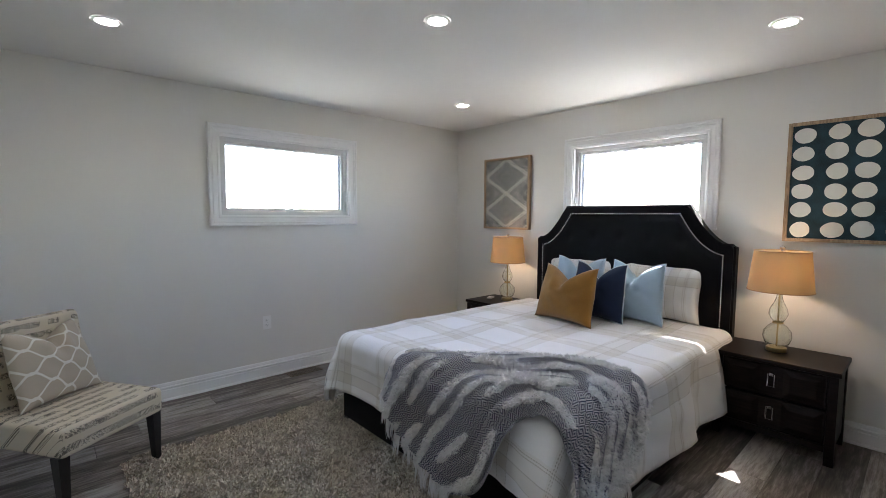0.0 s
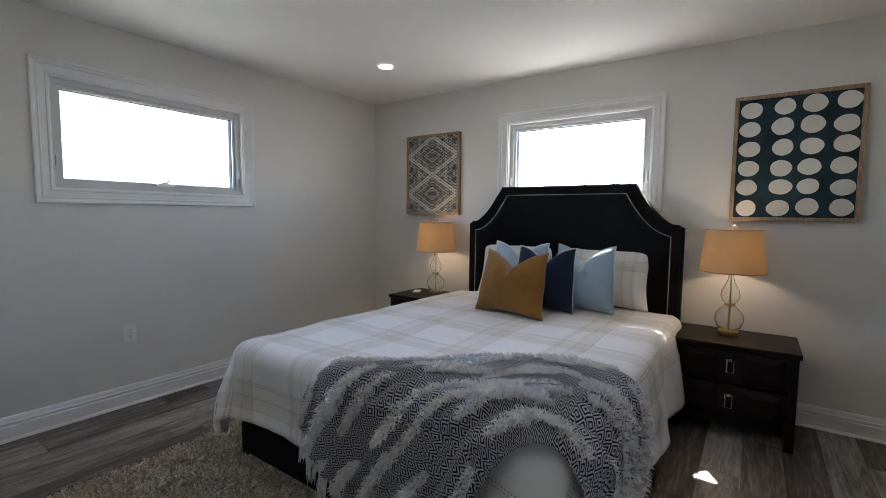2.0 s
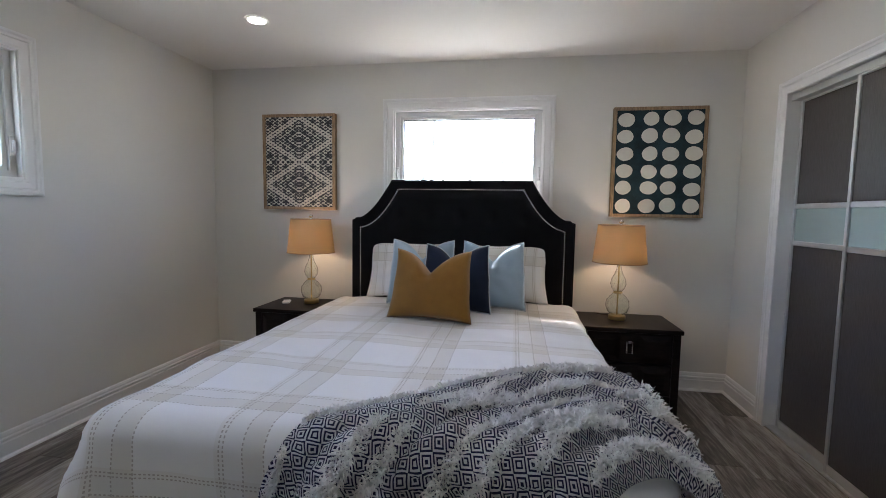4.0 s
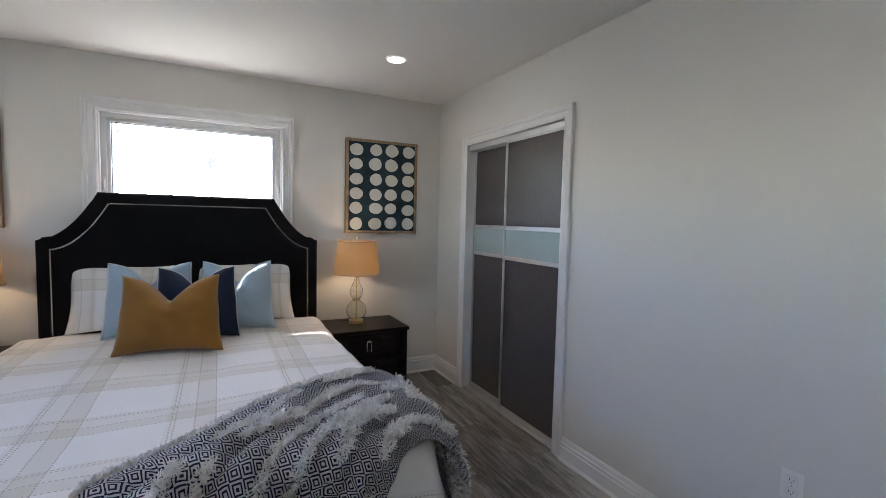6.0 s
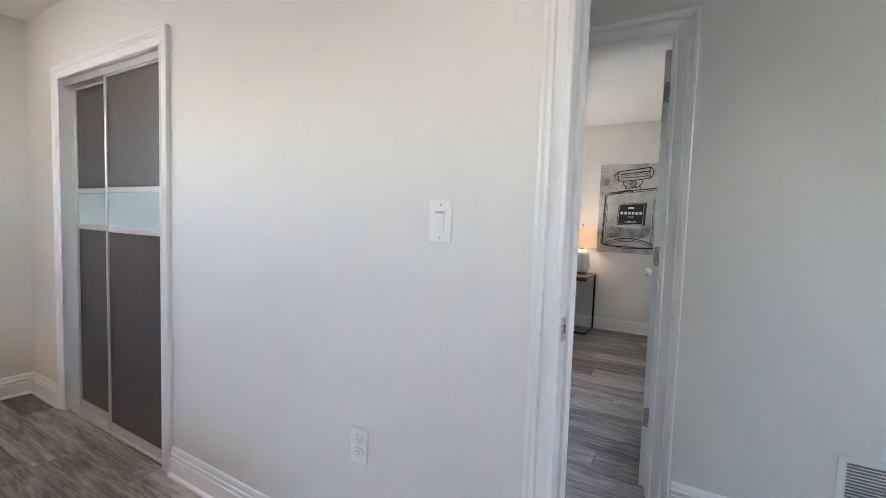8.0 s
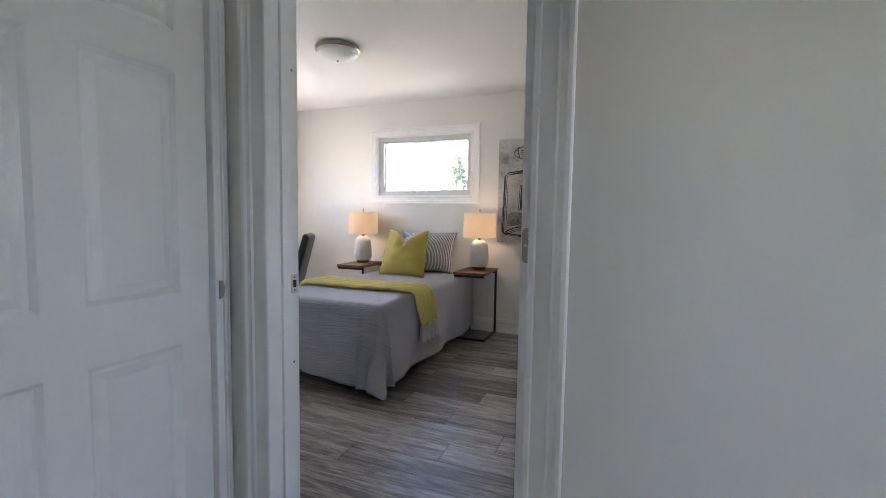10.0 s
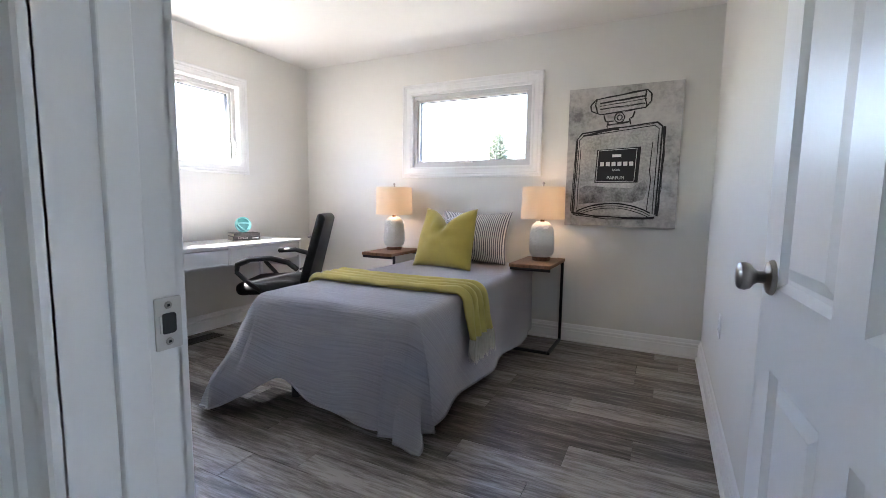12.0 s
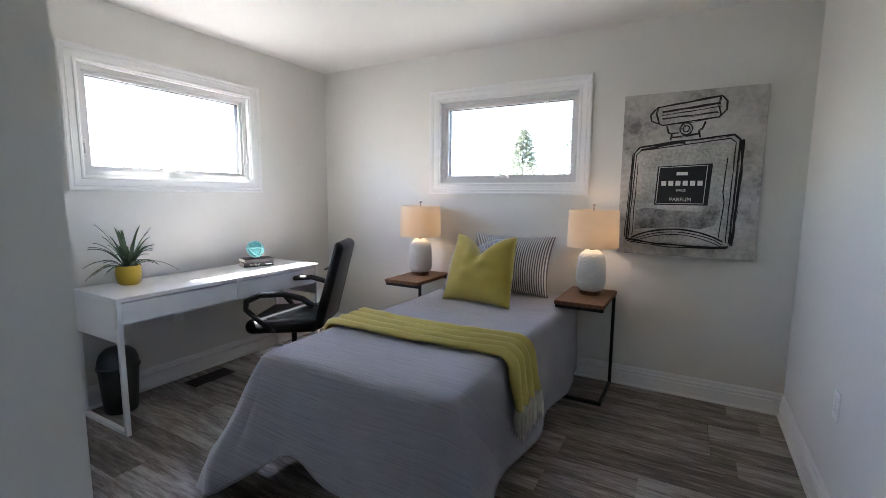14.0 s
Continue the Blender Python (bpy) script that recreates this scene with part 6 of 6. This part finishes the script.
for i in range(5):
    a = radians(72 * i + 15)
    part("base_arm", tube([(0.02 * math.cos(a), 0.02 * math.sin(a), 0.10), (0.15 * math.cos(a), 0.15 * math.sin(a), 0.09), (0.27 * math.cos(a), 0.27 * math.sin(a), 0.065)], [0.026, 0.022, 0.016], 10), BLACKPLASTIC, oc, smooth=True)
    ca = part("caster", moved(lathe([(0, -0.022), (0.022, -0.022), (0.027, -0.014), (0.027, 0.014), (0.022, 0.022), (0, 0.022)], 16), pose(0.275 * math.cos(a), 0.275 * math.sin(a), 0.027, 90, 0, math.degrees(a))), BLACKPLASTIC, oc, smooth=True)
oc.matrix_world = pose(3.45, -3.29, 0, 0, 0, 118)

# ---- on and under the desk ----
YELLOW = mat("yellow_glaze", (0.62, 0.40, 0.02), 0.3)
pl = tagged(empty("potted_plant"), "green spider plant in a round yellow pot on the desk", "plant")
part("pot", lathe([(0, 0), (0.045, 0), (0.058, 0.012), (0.067, 0.05), (0.066, 0.10), (0.062, 0.115), (0.057, 0.113), (0.060, 0.09), (0, 0.088)], 32), YELLOW, pl, "glossy yellow ceramic pot", smooth=True)
part("soil", lathe([(0, 0.096), (0.059, 0.094), (0, 0.090)], 24), noisy(mat("soil", rough=1.0), (0.03, 0.02, 0.014), 0.4), pl)
LEAF = mat("strap_leaf", rough=0.5)
lg = node(LEAF, "ShaderNodeObjectInfo")
wire(LEAF, ramp(LEAF, lg.outputs["Random"], [(0.0, (0.045, 0.085, 0.040)), (1.0, (0.11, 0.165, 0.085))]), bsdf(LEAF).inputs["Base Color"])
rng = random.Random(21)
for i in range(46):
    az = rng.uniform(0, 2 * math.pi)
    L = rng.uniform(0.16, 0.30)
    rise = rng.uniform(0.55, 1.25)
    bm = bmesh.new()
    prev = None
    for k in range(9):
        t = k / 8
        r = 0.012 + L * (t * (1.1 - rise * 0.65) + 0.12 * t * t)
        z = 0.09 + L * (rise * 1.15 * t - (1.15 - rise * 0.62) * t * t * 0.95)
        w = 0.0125 * (1 - t) ** 0.6 * (0.6 + 1.3 * min(t, 0.3)) + 0.0006
        c = Vector((r * math.cos(az), r * math.sin(az), z))
        sd = Vector((-math.sin(az), math.cos(az), 0))
        cur = (bm.verts.new(c - sd * w + Vector((0, 0, 0.003))), bm.verts.new(c), bm.verts.new(c + sd * w + Vector((0, 0, 0.003))))
        if prev:
            bm.faces.new((prev[0], prev[1], cur[1], cur[0])), bm.faces.new((prev[1], prev[2], cur[2], cur[1]))
        prev = cur
    part("leaf", bm, LEAF, pl, smooth="all")
pl.matrix_world = pose(4.02, -2.555, DH)

PAGES = noisy(mat("book_pages", rough=0.9), (0.66, 0.63, 0.57), 0.08, 3, 300, 0.2, stretch=(1, 1, 40))
COVER = mat("black_cover", (0.015, 0.015, 0.018), 0.35)
COVER2 = mat("dark_cover", (0.03, 0.028, 0.03), 0.4)


def book(m, w, d, h, cover, label, title=""):
    b = tagged(empty("book"), label, "book", "stacked books")
    part("pages", box(-w / 2 + 0.004, w / 2 - 0.004, -d / 2 + 0.006, d / 2 - 0.004, 0.003, h - 0.003), PAGES, b)
    for z in (0, h - 0.003):
        part("cover", box(-w / 2, w / 2, -d / 2, d / 2, z, z + 0.003, 0.001), cover, b)
    sp = part("spine", box(-w / 2, w / 2, -d / 2 - 0.003, -d / 2 + 0.0015, 0, h, 0.001), cover, b)
    if title:
        lettering(title, 0.020, pose(-0.03, -d / 2 - 0.0034, h / 2, 90, 0, 0), WHITEINK, sp)
        part("title_bar", box(0.045, 0.095, -d / 2 - 0.0036, -d / 2 - 0.003, h / 2 - 0.003, h / 2 + 0.003), WHITEINK, sp)
    b.matrix_world = m


book(pose(3.985, -3.42, DH, 0, 0, -112), 0.215, 0.145, 0.032, COVER, "hardback book with black spine and pale title", "PATIENT")
book(pose(3.99, -3.425, DH + 0.032, 0, 0, -108), 0.21, 0.14, 0.026, COVER2, "hardback book with dark cover and white page edges")
TEAL = mat("teal_glass", (0.10, 0.42, 0.44), 0.08, 0.0, Transmission_Weight=0.35)
ROPE = fabric("teal_rope", (0.22, 0.58, 0.60), 0.15)
ball = tagged(empty("float_ball"), "teal glass float wrapped in aqua rope on the books", "ornament")
part("glass_ball", lathe([(0.058 * math.sin(a), -0.058 * math.cos(a)) for a in frange(0.0, math.pi, 18)], 28), TEAL, ball, smooth=True)
for rx, rz in ((0, 0), (90, 0), (90, 60), (62, 20), (118, 80)):
    loop = [pose(0, 0, 0, rx, 0, rz) @ Vector((0.060 * math.cos(a), 0.060 * math.sin(a), 0)) for a in frange(0, 2 * math.pi, 36)[:-1]]
    part("rope", tube(loop, 0.0062, 8, closed=True), ROPE, ball, smooth="all")
ball.matrix_world = pose(3.995, -3.425, DH + 0.058 + 0.066, 14, 10, 20)

bin_ = tagged(empty("waste_bin"), "black plastic bullet waste bin with domed lid", "waste bin")
part("body", lathe([(0, 0), (0.098, 0), (0.102, 0.006), (0.124, 0.285), (0.128, 0.29), (0.120, 0.292)], 36), BLACKPLASTIC, bin_, smooth=True)
part("rim", lathe([(0.122, 0.288), (0.131, 0.290), (0.133, 0.305), (0.126, 0.312)], 36), BLACKPLASTIC, bin_, smooth=True)
part("lid", lathe([(0.126, 0.310), (0.123, 0.345), (0.108, 0.385), (0.078, 0.413), (0.04, 0.426), (0, 0.430)], 36), BLACKPLASTIC, bin_, "domed swing lid", smooth=True)
bin_.matrix_world = pose(4.03, -2.465, 0) @ Matrix.Diagonal((0.84, 0.84, 0.92, 1))

fl = tagged(empty("flush_ceiling_light"), "round flush ceiling light with frosted glass and nickel ring", "ceiling light")
part("pan", lathe([(0, 0), (0.155, 0), (0.165, -0.012), (0.165, -0.030), (0.150, -0.034)], 40), NICKEL, fl, "brushed nickel ring", smooth=True)
part("diffuser", lathe([(0.152, -0.030), (0.148, -0.055), (0.120, -0.078), (0.07, -0.092), (0, -0.097)], 40), mat("frosted_diffuser", (0.85, 0.85, 0.83), 0.3), fl, "frosted white glass", smooth=True)
part("knob", lathe([(0, -0.095), (0.008, -0.096), (0.008, -0.106), (0, -0.112)], 14), NICKEL, fl, smooth=True)
fl.matrix_world = pose(2.37, -2.86, TOP)

# ---- outdoors ----
GRASS = noisy(mat("spring_ground", rough=0.95), (0.24, 0.235, 0.19), 0.3, 0.3, 12, 0.3)
gnd = bmesh.new()
gnd.faces.new([gnd.verts.new(p) for p in ((-2000, -2000, -0.55), (2000, -2000, -0.55), (2000, 2000, -0.55), (-2000, 2000, -0.55))])
tagged(part("ground", gnd, GRASS), kind="structure")
tagged(part("foundation", box(-2.35, XE + 0.15, YS - 0.15, YN + 0.15, -0.56, -0.06), noisy(mat("concrete", rough=0.9), (0.4, 0.39, 0.37), 0.1), None), kind="structure")
BARK = noisy(mat("bark", rough=0.95), (0.25, 0.22, 0.19), 0.3, 6, 60, 0.6, stretch=(1, 1, 0.2))


def bare_tree(x, y, h, seed):
    t = tagged(empty("bare_tree"), "slim leafless tree with thin upright branches", "tree", "bare trees outdoors")
    rng = random.Random(seed)
    lean = Vector((rng.uniform(-0.5, 0.5), rng.uniform(-0.5, 0.5), 0))
    trunk = [Vector((0, 0, 0)) + lean * (k / 10) ** 1.4 + Vector((0, 0, h * k / 10)) + Vector((rng.uniform(-0.05, 0.05), rng.uniform(-0.05, 0.05), 0)) for k in range(11)]
    part("trunk", tube(trunk, [0.065 * (1 - k / 11) + 0.008 for k in range(11)], 8), BARK, t, smooth=True)
    for _ in range(16):
        k = rng.randint(2, 9)
        a = rng.uniform(0, 2 * math.pi)
        L = rng.uniform(0.8, 2.0) * (1.2 - k / 12)
        d = Vector((math.cos(a), math.sin(a), rng.uniform(0.7, 1.6))).normalized()
        p = trunk[k]
        pts = [p + d * L * i / 5 + Vector((0, 0, 0.12 * L * (i / 5) ** 2)) for i in range(6)]
        limb = part("limb", tube(pts, [0.024 * (1 - i / 6) + 0.003 for i in range(6)], 6), BARK, t)
        for _ in range(3):
            i = rng.randint(1, 4)
            a2 = rng.uniform(0, 2 * math.pi)
            q = pts[i]
            e = q + (d + Vector((math.cos(a2), math.sin(a2), 0.2)) * 0.8).normalized() * L * 0.4
            part("twig", tube([q, q.lerp(e, 0.5) + Vector((0, 0, 0.02)), e], [0.008, 0.006, 0.003], 5), BARK, limb)
    t.matrix_world = pose(x, y, -0.55)


for i, (x, y, h) in enumerate(((16, 3.0, 9), (18, 5.2, 10), (15, 4.4, 8), (20, 6.8, 11), (17, 2.0, 9), (14, -7.4, 8), (17, -9.8, 9), (3.2, -17, 9), (2.1, -19, 10), (5.0, -18, 9), (6.8, -20, 10), (1.2, -16, 8))):
    bare_tree(x, y, h, 40 + i)
NEEDLE = yarn("evergreen_needles", (0.11, 0.13, 0.09), (0.24, 0.26, 0.19))


def evergreen(x, y, h, seed):
    t = tagged(empty("evergreen_tree"), "young conical evergreen with ragged outline", "tree", "evergreens outdoors")
    rng = random.Random(seed)
    part("trunk", tube([(0, 0, 0), (0.02, 0, h * 0.5), (0, 0.02, h)], [0.09, 0.06, 0.01], 8), BARK, t)
    items = []
    for _ in range(5200):
        f = rng.random() ** 1.3
        z = h * (0.06 + 0.94 * f)
        R = (1 - f) * h * 0.75 * (0.75 + 0.4 * nz(f * 6, seed, 0)) + 0.05
        a = rng.uniform(0, 2 * math.pi)
        R *= 0.82 + 0.35 * nz(math.cos(a) * 1.5, math.sin(a) * 1.5, f * 9)
        r = R * rng.uniform(0.25, 1.0)
        root = Vector((r * math.cos(a), r * math.sin(a), z))
        d = Vector((math.cos(a), math.sin(a), rng.uniform(-0.5, 0.7))).normalized()
        items.append((root, root + d * rng.uniform(0.10, 0.24), d.cross(Vector((rng.uniform(-1, 1), rng.uniform(-1, 1), 1))).normalized(), 0.022))
    blades("crown", items, NEEDLE, t)
    t.matrix_world = pose(x, y, -0.55)


evergreen(4.05, -15.5, 5.2, 3)
evergreen(6.3, -16.0, 4.0, 4)

# ---- floor planks ----
PW, PL, GAP = 0.178, 1.22, 0.0012


def plank_mesh(L, W):
    bm = box(-L / 2 + GAP / 2, L / 2 - GAP / 2, -W / 2 + GAP / 2, W / 2 - GAP / 2, -0.004, 0.0)
    bmesh.ops.bevel(bm, geom=[e for e in bm.edges if e.verts[0].co.z > -0.001 and e.verts[1].co.z > -0.001], offset=0.0012, segments=1, affect="EDGES")
    me = bpy.data.meshes.new("plank")
    bm.to_mesh(me)
    bm.free()
    me.materials.append(PLANK)
    return me


floor = tagged(empty("floor"), "grey-brown wood-look vinyl plank floor", "floor", kind="structure")
meshes = {}
rng = random.Random(77)


def lay(x0, x1, y0, y1):
    y = y0
    while y < y1 - 0.01:
        W = min(PW, y1 - y)
        x = x0 - rng.uniform(0.05, 1.1)
        while x < x1 - 0.01:
            a, b = max(x, x0), min(x + PL, x1)
            if b - a > 0.03:
                key = (round(b - a, 2), round(W, 3))
                if key not in meshes:
                    meshes[key] = plank_mesh(key[0], key[1])
                p = new("plank", meshes[key])
                p.parent = floor
                p.location = ((a + b) / 2, y + W / 2, 0)
            x += PL
        y += PW


lay(XW, XE, 0.0, YN)
lay(D1[0], D1[1], -0.115, 0.0)
lay(-2.2, XD, YH, -0.115)
lay(D2[0], D2[1], YH - 0.115, YH)
lay(XBW, XE, YS, YB)
lay(CL[0], CL[1], -0.115, 0.0)
